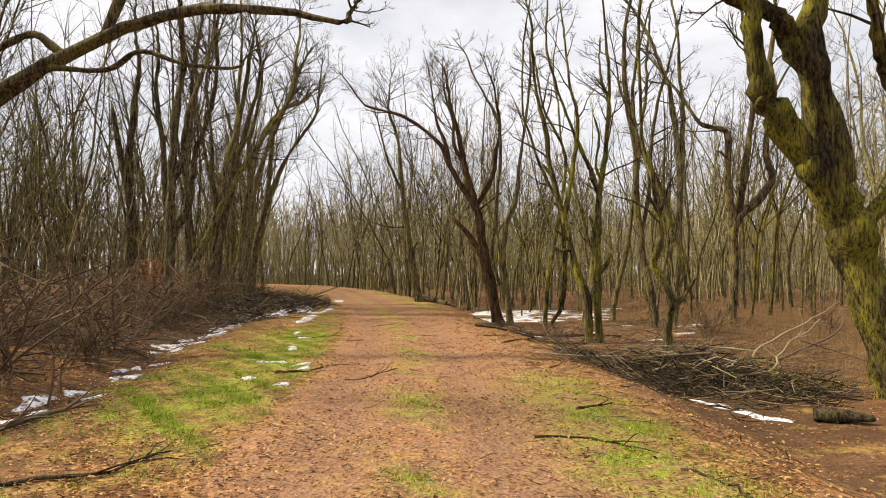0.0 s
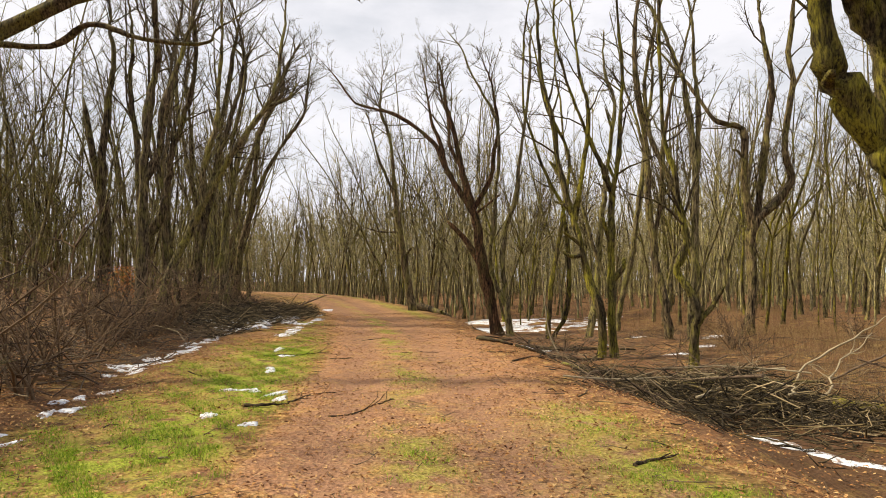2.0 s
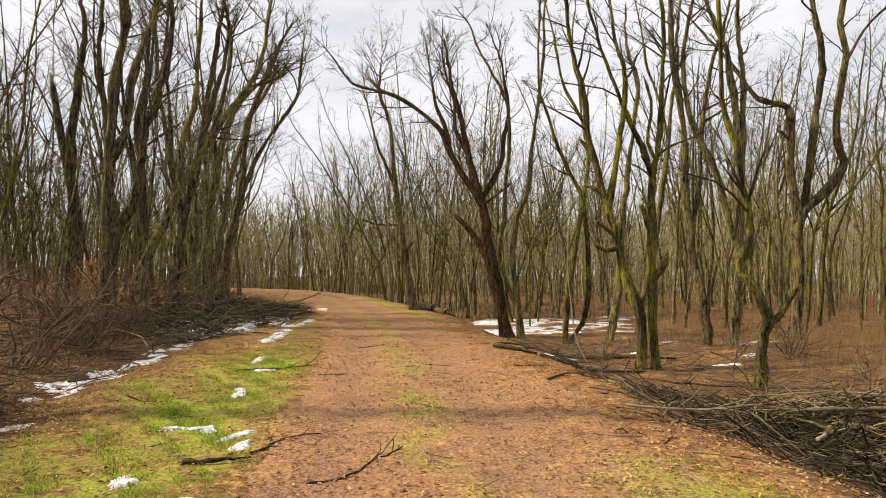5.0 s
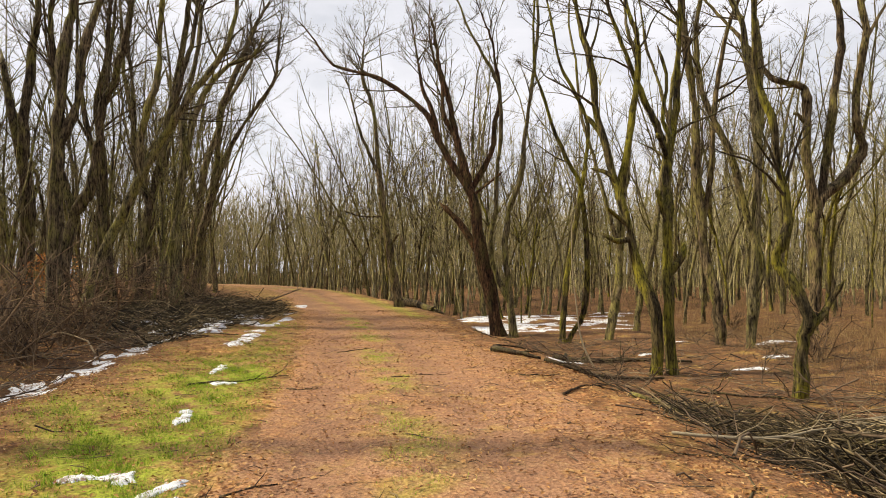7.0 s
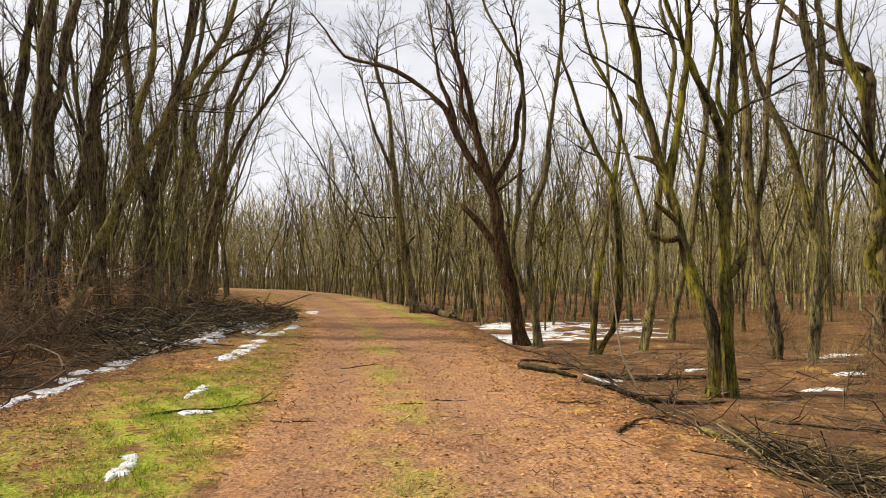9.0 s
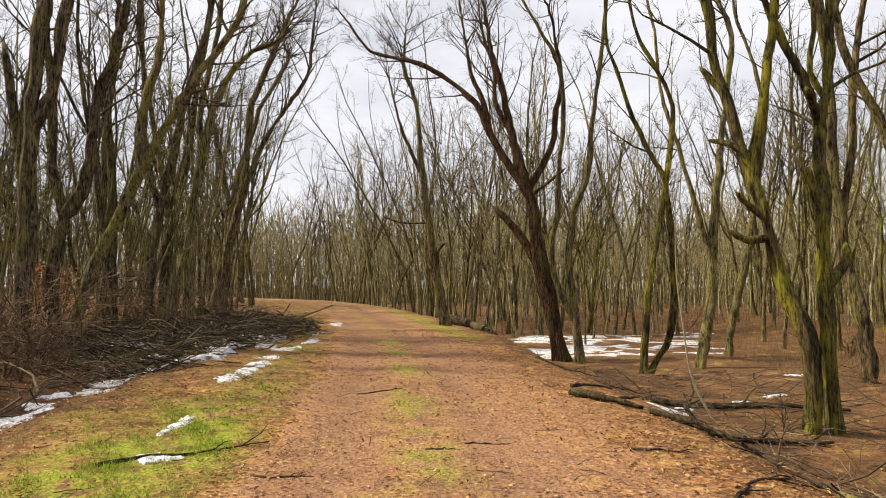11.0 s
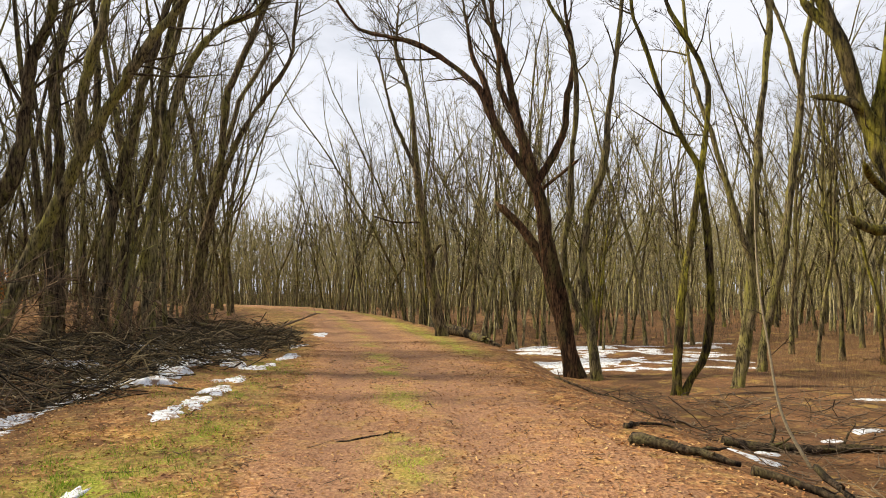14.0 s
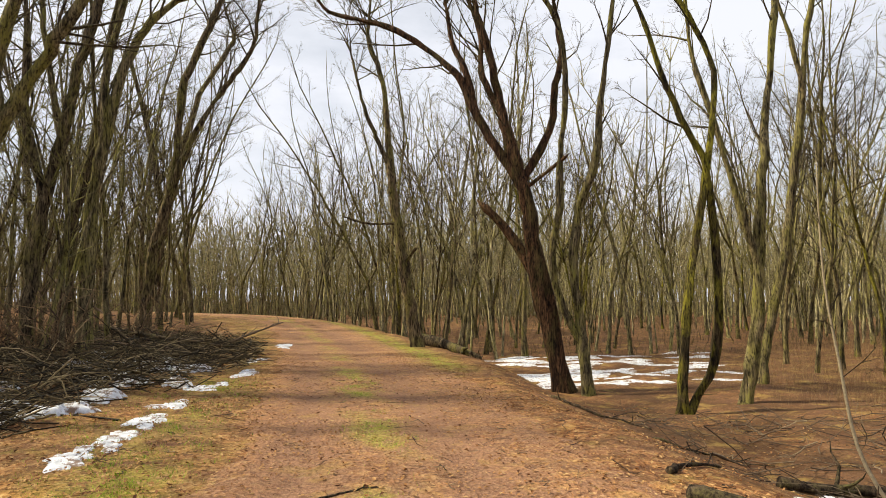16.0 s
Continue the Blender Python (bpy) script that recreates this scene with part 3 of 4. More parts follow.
hero_tree(32, 24.0, [
    (0.18, [(-10.3, 0.5), (-10.36, 3.1), (-10.36, 5.6), (-10.3, 7.9), (-10.1, 9.6)]),
    (0.12, [(-10.36, 5.0), (-9.9, 6.2), (-9.7, 7.9), (-9.2, 9.6)])],
    "thick straight dark tree with grey-green lichen", BARK_BROWN, count=12, branch=2.2, taper=0.8)
hero_tree(33, 40.0, [
    (0.22, [(-12.1, 0.5), (-11.7, 3.8), (-11.2, 6.0), (-11.0, 8.0), (-10.8, 10.3), (-10.1, 12.4)]),
    (0.12, [(-11.2, 6.0), (-10.2, 8.4), (-9.2, 10.0), (-8.0, 11.6)])],
    "dark tree at the bend with a spreading crown", BARK_BROWN, count=18, branch=3.0, taper=0.8)
hero_tree(21, 31.0, [
    (0.27, [(-15.4, 0.0), (-15.2, 3.5), (-15.4, 6.5), (-15.3, 9.9), (-15.1, 12.1)]),
    (0.18, [(-15.3, 5.0), (-15.9, 7.7), (-16.4, 10.3)])],
    "tall straight dark brown forest tree", BARK_BROWN, count=12, branch=2.4)
hero_tree(22, 36.0, [
    (0.23, [(-12.9, 0.0), (-12.7, 3.8), (-11.9, 7.7), (-11.4, 10.9), (-10.8, 14.3)]),
    (0.14, [(-12.6, 4.4), (-13.4, 7.7), (-14.1, 11.1), (-14.4, 14.3)])],
    "dark bare tree that forks at head height", BARK_BROWN, count=14, branch=2.6, grow_on=2.0)
hero_tree(23, 48.0, [
    (0.30, [(-15.6, 0.0), (-14.8, 4.7), (-14.2, 8.4), (-13.1, 12.1), (-11.5, 15.4)]),
    (0.13, [(-14.6, 5.8), (-15.4, 10.2), (-16.6, 15.0)])],
    "dark tree leaning over the bend of the track", BARK_BROWN, count=16, branch=3.0, grow_on=1.5)
hero_tree(24, 38.0, [
    (0.22, [(-1.4, 0.0), (-1.9, 2.7), (-2.2, 4.8), (-2.5, 7.1), (-2.7, 9.7), (-3.3, 11.6)]),
    (0.07, [(-2.0, 3.0), (-1.4, 3.6), (-1.2, 2.7)]),
    (0.05, [(-2.2, 4.4), (-3.3, 4.5), (-4.3, 4.8)]),
    (0.09, [(-2.3, 6.5), (-2.9, 7.6), (-3.4, 8.8), (-3.8, 10.4)])],
    "dark leaning tree with a hooked broken branch", BARK_BROWN, count=14, branch=2.8, grow_on=3.0)
hero_tree(25, 13.5, [
    (0.26, [(-12.3, 0.0), (-12.3, 2.7), (-11.4, 4.1), (-9.5, 5.5), (-7.6, 6.6), (-5.9, 7.3), (-3.8, 7.4), (-2.2, 7.1)]),
    (0.10, [(-8.1, 6.3), (-8.8, 6.8), (-9.5, 6.4), (-10.5, 6.0)]),
    (0.13, [(-7.1, 6.8), (-6.6, 8.3), (-5.6, 9.4)]),
    (0.08, [(-8.4, 6.0), (-7.2, 6.0), (-6.4, 6.35), (-5.5, 6.1), (-4.4, 6.0)])],
    "dark tree with a long bough arching over the ditch", BARK_BROWN, 0.3, count=6, branch=1.6, crown_from=0.6, grow_on=1.2)

# ---- the wood itself: a few kinds of young tree, set out at random on both sides ----
KINDS = [forest_tree(100 + k, h, 0.8 * r, s, l, material=m) for k, (h, r, s, l, m) in enumerate([
    (16.5, 0.14, 1, 0.05, BARK), (15.0, 0.11, 2, 0.12, BARK), (17.5, 0.16, 2, 0.04, BARK), (12.0, 0.085, 1, 0.10, BARK),
    (16.0, 0.12, 0, 0.03, BARK), (13.5, 0.15, 3, 0.08, BARK), (12.5, 0.10, 2, 0.16, BARK_BROWN), (16.5, 0.15, 2, 0.08, BARK_BROWN),
    (17.0, 0.17, 1, 0.06, BARK_BROWN), (13.0, 0.12, 3, 0.10, BARK_BROWN), (11.0, 0.07, 1, 0.08, BARK_GREEN), (13.0, 0.13, 2, 0.07, BARK_GREEN)])]
rng = np.random.default_rng(5)
OLD = [(3, 33.9), (3.5, 33.2), (4.8, 20.1), (6.1, 17.5), (11.6, 25.8), (4.8, 29.5), (6.8, 30.7), (8.1, 24.4), (8.5, 23.5), (9, 34), (8, 11), (-11.2, 27), (-11.7, 27.2), (-11, 31), (-10.1, 32), (-12.5, 31.5), (-10.3, 24), (-12.1, 40), (-15.4, 31), (-12.9, 36), (-15.6, 48), (-1.4, 38), (-12.3, 13.5)]


def wooded(x, y):
    """How thickly the wood stands at a place, 0 to 1."""
    u = x - float(centre(np.float64(y)))
    if u < 0:
        if u > (-7.2 if y < 34 else -5.9) or math.hypot(x, y) < 8:
            return 0.0
        return 0.34 if u > -14 else 0.5
    if u < (6.2 if y < 44 else 3.4) or y < 14 and u < 11:
        return 0.0
    if y < 38 and u < 17:
        return 0.09
    if y > 110:
        return 1.0
    if y < 42 and u < 12:
        return 0.3 if u > 8.5 else 0.0
    return 1.0


spots = []


def place(x, y, gap):
    if any((x - a) ** 2 + (y - b) ** 2 < gap * gap for a, b in spots) or any((x - a) ** 2 + (y - b) ** 2 < 1.5 for a, b in OLD):
        return False
    spots.append((x, y))
    return True


used = set()
belt = []
near_trees = [(5.6, 41.2, 3), (12.2, 36.5, 1), (4.9, 39.5, 10), (12.6, 39.0, 5), (8.3, 44.0, 4), (14.4, 30.0, 11)]
tries = 0
while len(near_trees) < 150 and tries < 9000:
    tries += 1
    y = rng.uniform(6, 62)
    x = rng.uniform(-32, 30)
    if abs(x) > 0.78 * (y + 6) + 2 or rng.random() > wooded(x, y) or not place(x, y, 1.15):
        continue
    brown = x < float(centre(np.float64(y)))
    near_trees.append((x, y, int(rng.choice([6, 7, 8, 9, 1, 2])) if brown else int(rng.choice([0, 1, 2, 3, 4, 5, 10, 11]))))
while len(belt) < 40:                     # both margins of the bend
    y = rng.uniform(43, 74)
    u = rng.uniform(3.6, 9.5) if rng.random() < 0.72 else -rng.uniform(5.8, 9.5)
    x = float(centre(np.float64(y))) + u
    if place(x, y, 1.0):
        belt.append((x, y, int(rng.choice([0, 1, 2, 5, 9, 1, 2]))))
near_trees += belt
LABELS = {True: "slender bare tree with dark brown bark", False: "slender bare tree with greenish mossy bark"}
for x, y, k in near_trees:
    m = Matrix.Translation((x, y, at(x, y))) @ Matrix.Rotation(rng.uniform(0, 6.28), 4, "Z") @ Matrix.Rotation(rng.normal(0, 0.045), 4, "X")
    s = rng.uniform(0.72, 1.12)
    if k in used:
        ob = copy_thing(KINDS[k], m)
    else:
        ob = KINDS[k]
        ob.matrix_basis = m
        used.add(k)
    s = s * 1.3 if 6 <= k <= 9 else s
    ob.scale = (s, s, max(s, 0.85) * rng.uniform(0.95, 1.1))
    tagged(ob, LABELS[6 <= k <= 9], "tree", "young trees of the wood")
for k, ob in enumerate(KINDS):
    if k not in used:
        ob.location = (30 + 2 * k, 50, at(30 + 2 * k, 50))
        tagged(ob, LABELS[6 <= k <= 9], "tree", "young trees of the wood")


def far_kind(seed):
    """A simpler tree for the depth of the wood."""
    g = np.random.default_rng(seed)
    w = Wood()
    h = g.uniform(13.0, 17.0)
    trunk = wander(g, (0, 0, -0.3), (g.normal(0, 0.08), g.normal(0, 0.08), 1), h, 9, 0.10, 0.045)
    r = np.linspace(g.uniform(0.045, 0.095), 0.012, 9)
    w.tube(trunk, r, 5)
    lines = [(trunk, r)]
    for _ in range(g.integers(0, 3)):
        i = g.integers(1, 4)
        limb = wander(g, trunk[i], sideways(g, trunk[i + 1] - trunk[i], 0.45), h * 0.6, 7, 0.1, 0.08)
        lr = np.linspace(r[i] * 0.7, 0.012, 7)
        w.tube(limb, lr, 4)
        lines.append((limb, lr))
    for line, lr in lines:
        for _ in range(11):
            i = g.integers(2, len(line) - 1)
            pts = wander(g, line[i], sideways(g, line[i] - line[i - 1], g.uniform(0.4, 0.9)), h * 0.17 * g.uniform(0.5, 1.2), 3, 0.15, 0.06)
            w.tube(pts, (0.026, 0.016, 0.005), 3)
            for _ in range(4):
                j = g.integers(0, 3)
                w.tube(wander(g, pts[j], sideways(g, pts[-1] - pts[0], g.uniform(0.3, 0.9)), g.uniform(0.5, 1.3), 2, 0, 0), (0.013, 0.005), 3)
    return np.concatenate(w.v), w.f


def far_wood(name, label, count, material, inside):
    kinds = [far_kind(900 + k) for k in range(8)]
    vs, fs, n, made, tries = [], [], 0, 0, 0
    while made < count and tries < 120000:
        tries += 1
        y = rng.uniform(-25, 165)
        x = rng.uniform(-120, 110)
        if not inside(x, y) or rng.random() > wooded(x, y):
            continue
        v, f = kinds[rng.integers(0, 8)]
        a, s = rng.uniform(0, 6.28), rng.uniform(0.8, 1.15)
        c, d = math.cos(a) * s, math.sin(a) * s
        q = np.stack([v[:, 0] * c - v[:, 1] * d + x, v[:, 0] * d + v[:, 1] * c + y, v[:, 2] * s + at(x, y)], -1)
        vs.append(q)
        fs += [tuple(i + n for i in face) for face in f]
        n += len(v)
        made += 1
    tagged(new(name, mesh_of(name, np.concatenate(vs).tolist(), fs, material)), label, "woods", kind="stuff")


def off_track(x, y):
    return abs(x - float(centre(np.float64(y))))


far_wood("far_woods", "deep wood of slender bare mossy trees", 720, BARK_SUN_TINTED,
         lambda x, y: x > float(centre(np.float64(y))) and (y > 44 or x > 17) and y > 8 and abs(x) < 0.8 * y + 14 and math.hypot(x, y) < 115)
far_wood("far_woods", "deep wood of slender dark brown bare trees", 360, BARK,
         lambda x, y: x < float(centre(np.float64(y))) and (y > 30 or x < -18) and y > 8 and abs(x) < 0.8 * y + 14 and math.hypot(x, y) < 105)
far_wood("far_woods", "bare wood standing back along the track", 90, BARK_BROWN,
         lambda x, y: y < 6 and math.hypot(x, y) < 30 and abs(x) > 8)


def trunk_kind(seed):
    g = np.random.default_rng(seed)
    w = Wood()
    line = wander(g, (0, 0, -0.5), (g.normal(0, 0.07), g.normal(0, 0.07), 1), 14.0, 7, 0.06, 0.03)
    w.tube(line, np.linspace(0.095, 0.02, 7), 3)
    for _ in range(9):
        i = g.integers(2, 6)
        w.tube(wander(g, line[i], sideways(g, line[i] - line[i - 1], g.uniform(0.35, 0.8)), g.uniform(1.5, 3.5), 3, 0.1, 0.05), (0.05, 0.03, 0.01), 3)
    return np.concatenate(w.v), w.f


far_kind = trunk_kind
far_wood("far_woods", "distant bare wood, trunk behind trunk", 2900, BARK_SUN_TINTED,
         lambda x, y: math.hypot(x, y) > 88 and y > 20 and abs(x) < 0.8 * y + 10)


# ---- old snow lying in the ditch, on the verge and in the hollow ----
def snow_patch(rng, x, y, lx, ly, turn, thick=0.022):
    """An irregular thin drift with a ragged, rounded rim that follows the ground."""
    n, rings = 44, 4
    a = np.arange(n) * 2 * math.pi / n
    rim = 1 + 0.22 * np.sin(2 * a + rng.uniform(0, 6)) + 0.16 * np.sin(3 * a + rng.uniform(0, 6)) + 0.12 * np.sin(5 * a + rng.uniform(0, 6)) + 0.10 * np.sin(9 * a + rng.uniform(0, 6)) + rng.normal(0, 0.10, n)
    z0 = at(x, y)
    v = [(0.0, 0.0, thick)]
    c, s = math.cos(turn), math.sin(turn)
    for k in range(1, rings + 1):
        t = k / rings
        px, py = np.cos(a) * rim * t * lx, np.sin(a) * rim * t * ly
        wx, wy = px * c - py * s, px * s + py * c
        h = land(wx + x, wy + y) - z0 + thick * (1 - t ** 5) * (1 + rng.normal(0, 0.18, n)) - 0.02 * (k == rings)
        v += list(zip(wx, wy, h))
    f = [(0, 1 + j, 1 + (j + 1) % n) for j in range(n)]
    for k in range(rings - 1):
        o = 1 + k * n
        f += [(o + j, o + n + j, o + n + (j + 1) % n, o + (j + 1) % n) for j in range(n)]
    ob = new("snow_patch", mesh_of("snow_patch", [tuple(map(float, q)) for q in v], f, SNOW))
    ob.location = (x, y, z0)
    return ob


rng = np.random.default_rng(31)
for y in np.arange(6.3, 25, 0.42):                     # the ditch
    big = 1.0 if 15 < y < 25 else 0.62
    if rng.random() < (0.9 if y > 14 else 0.7):
        x = float(centre(y)) + float(ditch_line(y)) + rng.normal(0, 0.2)
        tagged(snow_patch(rng, x, y, 0.26 * big * rng.uniform(0.5, 1.2), 0.40 * big * rng.uniform(0.5, 1.25), 0.18 + rng.normal(0, 0.15)),
               "melting strip of old snow in the ditch", "snow", "snow in the ditch")
for x, y, a, b, r in [(-3.4, 11.92, 0.14, 0.13, 0.2), (-3.06, 11.95, 0.14, 0.2, 0.4), (-2.6, 11.65, 0.1, 0.24, -0.5), (-2.44, 11.25, 0.09, 0.2, -0.3), (-3.05, 10.05, 0.13, 0.14, 0), (-2.4, 9.6, 0.1, 0.1, 0),
                      (-3.3, 14.05, 0.11, 0.24, 0.2), (-3.4, 14.45, 0.09, 0.16, 0.4), (-3.6, 16.5, 0.2, 0.22, 0.3), (-4.14, 18.25, 0.13, 0.42, 0.1), (-4.9, 21.75, 0.26, 0.4, 0.3), (-4.92, 22.9, 0.22, 0.45, 0.3),
                      (-5.05, 24.1, 0.26, 0.5, 0.3), (-5.3, 25.4, 0.3, 0.5, 0.3), (-5.48, 27.5, 0.32, 0.5, 0.2), (-5.35, 29.9, 0.3, 0.6, 0.1), (-5.9, 33.0, 0.25, 0.7, 0.1), (-6.25, 38.4, 0.35, 1.0, 0.2)]:
    tagged(snow_patch(rng, x, y, a, b, r), "small patch of old snow on the grassy verge", "snow", "snow on the verge")
    if y > 18:
        tagged(snow_patch(rng, x + rng.normal(0.12, 0.12), y + rng.choice([-0.55, 0.5]), a * 0.5, b * 0.45, r), "small patch of old snow on the grassy verge", "snow", "snow on the verge")
for x, y, a, b, r in [(4.35, 10.4, 0.16, 0.42, 0.7), (4.8, 9.7, 0.15, 0.45, 0.6), (2.85, 21.2, 0.34, 0.3, 0.2), (3.3, 21.9, 0.16, 0.12, 0), (4.65, 22.7, 0.18, 0.14, 0), (3.5, 15.75, 0.2, 0.12, 0), (7.6, 26.3, 0.3, 0.3, 0), (6.9, 20.6, 0.4, 0.25, 0),
                      (9.6, 24.6, 0.7, 0.3, 0.1), (5.6, 23.4, 0.3, 0.2, 0.4), (8.3, 22.0, 0.35, 0.2, 0.2)]:
    tagged(snow_patch(rng, x, y, a, b, r), "leftover patch of snow beside fallen branches", "snow", "snow beside the track")
for k in range(64):                                    # the hollow behind the leaning tree
    y = 34.6 + 10.0 * rng.random() ** 1.2
    x = rng.uniform(0.9 + 0.18 * (y - 34), 4.5 + 0.75 * (y - 34)) if k % 3 else rng.uniform(2.0, 9.5)
    tagged(snow_patch(rng, x, y, rng.uniform(0.35, 1.2), rng.uniform(0.2, 0.55), rng.normal(0, 0.4), 0.02), "broken sheet of thawing snow in a hollow", "snow", "snow in the hollow")
for k in range(34):                                    # between the sticks of the brushwood
    y = rng.uniform(24.5, 36)
    x = float(centre(y)) - rng.uniform(3.2, 7.5)
    tagged(snow_patch(rng, x, y, rng.uniform(0.2, 0.5), rng.uniform(0.15, 0.35), rng.uniform(0, 3), 0.12), "scrap of snow between heaped brushwood", "snow", "snow in the brushwood")


# ---- fallen wood ----
def fallen(name, rng, a, b, r, label, material=STICKS, lift=0.0, twigs=5, bend=0.10, group="fallen branches", ends=None):
    """A crooked branch lying from a to b (x, y), with side twigs. ends: heights of the two ends above the ground."""
    n = 12
    a, b = np.array(a, float), np.array(b, float)
    length = np.linalg.norm(b - a)
    t = np.linspace(0, 1, n)
    side = np.array([-(b - a)[1], (b - a)[0]]) / length
    sway = bend * length * (np.sin(t * math.pi) * rng.normal(0, 0.8) + 0.35 * np.sin(t * 2 * math.pi * rng.uniform(0.8, 1.6)) * rng.normal(0, 1)) + rng.normal(0, 0.012 * length, n) * (t > 0)
    xy = a[None] * (1 - t[:, None]) + b[None] * t[:, None] + side[None] * sway[:, None]
    z = land(xy[:, 0], xy[:, 1]) + r * 0.7 + lift + np.abs(rng.normal(0, 0.008, n))
    if ends:
        z = np.maximum(z, z * 0 + at(*a) * (1 - t) + at(*b) * t + ends[0] * (1 - t) + ends[1] * t)
    o = np.array([xy[0, 0], xy[0, 1], z[0]])
    pts = np.column_stack([xy, z]) - o
    rr = r * np.linspace(1, 0.35, n) * knobbly(rng, n, 0.16)
    w = Wood()
    way = (pts[1] - pts[0]) / np.linalg.norm(pts[1] - pts[0])
    body = np.vstack([pts[:1] - way * r * 0.25, pts[:1] - way * r * 0.22, pts, pts[-1:] + (pts[-1] - pts[-2]) * 0.05])
    w.tube(body, np.concatenate([[0.001, rr[0] * 0.8], rr, [0.001]]), 10 if r > 0.05 else 6, rng if r > 0.05 else None)
    ob = new(name, w.mesh("stem", material))
    ob.location = tuple(o)
    if twigs:
        for _ in range(twigs):
            w = Wood()
            i = rng.integers(2, n - 1)
            d = sideways(rng, pts[i] - pts[i - 1], rng.uniform(0.4, 1.0))
            d[2] = abs(d[2]) * 0.35
            tw = wander(rng, pts[i], d, min(length, 2.2) * rng.uniform(0.12, 0.4), 5, 0.25, 0.0)
            tw[:, 2] = np.maximum(tw[:, 2], land(tw[:, 0] + o[0], tw[:, 1] + o[1]) - o[2] + 0.008)
            w.tube(tw, np.linspace(max(0.006, r * 0.42), 0.003, 5), 4)
            part("side_twig", w.mesh("side_twig", material), ob)
    return tagged(ob, label, "branch", group)


def stick_pair(name, c1, c2):
    return stick_material(name, [(0.0, c1), (1.0, c2)])


DARKWOOD = bark("wet_dark_wood", (0.018, 0.013, 0.009), (0.105, 0.075, 0.05), (0.10, 0.09, 0.03), 0.35)
PALEWOOD = stick_pair("pale_wood", (0.30, 0.24, 0.16), (0.36, 0.30, 0.20))
rng = np.random.default_rng(77)
DARK_STICK, PALE_STICK = "dark crooked stick lying on the leaf litter", "pale grey-brown dead branch lying on leaves"
fallen("fallen_branch", rng, (-3.5, 4.5), (-2.42, 5.9), 0.024, DARK_STICK, DARKWOOD)
fallen("fallen_branch", rng, (-4.9, 6.5), (-4.2, 7.9), 0.045, "grey forked branch at the edge of the ditch", STICKS, 0.02, 7)
fallen("fallen_branch", rng, (-5.6, 6.6), (-4.5, 7.3), 0.03, "thin branch lying across the ditch", STICKS, 0.03, 6)
fallen("fallen_branch", rng, (-2.75, 10.55), (-2.2, 10.75), 0.028, "short dark stick lying in green grass", DARKWOOD, twigs=1)
fallen("fallen_branch", rng, (-2.25, 10.9), (-1.75, 11.8), 0.014, "thin twig at the edge of the track", DARKWOOD, twigs=3)
fallen("fallen_branch", rng, (1.62, 7.75), (2.15, 8.1), 0.022, "short forked dark stick on mossy turf", DARKWOOD, twigs=2)
fallen("fallen_branch", rng, (0.92, 6.5), (1.95, 5.85), 0.017, DARK_STICK, DARKWOOD, twigs=4)
fallen("fallen_branch", rng, (2.0, 5.4), (2.3, 4.3), 0.014, "thin curved twig on the leaf litter", DARKWOOD, twigs=3)
fallen("fallen_branch", rng, (-3.97, 16.1), (-2.7, 17.15), 0.021, "long dark stick lying across the verge", DARKWOOD, twigs=3, bend=0.05)
fallen("fallen_branch", rng, (-2.5, 16.0), (-1.95, 16.05), 0.013, "thin twig lying on the bare track", DARKWOOD, twigs=1)
fallen("fallen_branch", rng, (-1.0, 16.9), (-0.7, 16.95), 0.014, "thin twig lying on the bare track", DARKWOOD, twigs=0)
fallen("fallen_log", rng, (2.05, 19.6), (3.0, 18.85), 0.055, "split dark branch lying on leaves", DARKWOOD, twigs=4, bend=0.05)
fallen("fallen_log", rng, (1.05, 20.35), (2.0, 19.75), 0.075, "broken dark log with ragged mossy bark", DARKWOOD, twigs=3, bend=0.04)
fallen("fallen_branch", rng, (1.2, 21.2), (2.1, 22.0), 0.035, DARK_STICK, DARKWOOD, twigs=3)
fallen("fallen_log", rng, (2.8, 22.1), (6.0, 21.6), 0.075, "long dark log lying in the leaves", DARKWOOD, twigs=6, bend=0.03)
fallen("fallen_log", rng, (2.6, 18.8), (4.4, 19.2), 0.06, "dark branch with peeling bark on leaves", DARKWOOD, twigs=4)
fallen("fallen_branch", rng, (2.35, 19.0), (2.65, 16.05), 0.032, "forked bent branch with peeling bark", DARKWOOD, 0.04, 9, 0.14, ends=(0.3, 0.06))
fallen("fallen_log", rng, (2.62, 16.0), (3.7, 15.1), 0.05, "pale mossy branch lying on a bank", BARK, twigs=3, bend=0.06)
fallen("fallen_branch", rng, (1.45, 15.35), (2.5, 16.15), 0.02, DARK_STICK, DARKWOOD, twigs=5)
fallen("fallen_branch", rng, (2.05, 13.05), (5.2, 13.9), 0.02, "long thin arching dead branch", PALEWOOD, 0.03, 9, 0.10, ends=(0.03, 0.4))
fallen("fallen_branch", rng, (1.1, 16.95), (1.65, 16.85), 0.016, DARK_STICK, DARKWOOD, twigs=2)
fallen("fallen_branch", rng, (3.0, 17.0), (5.0, 16.2), 0.018, PALE_STICK, STICKS, twigs=6, bend=0.14)
fallen("fallen_branch", rng, (3.4, 16.6), (4.6, 14.9), 0.02, PALE_STICK, STICKS, twigs=7, bend=0.14)
fallen("fallen_branch", rng, (4.3, 18.2), (6.6, 16.6), 0.024, DARK_STICK, DARKWOOD, twigs=7, bend=0.12)
fallen("fallen_branch", rng, (1.3, 27.4), (2.4, 25.2), 0.03, DARK_STICK, DARKWOOD, twigs=5)
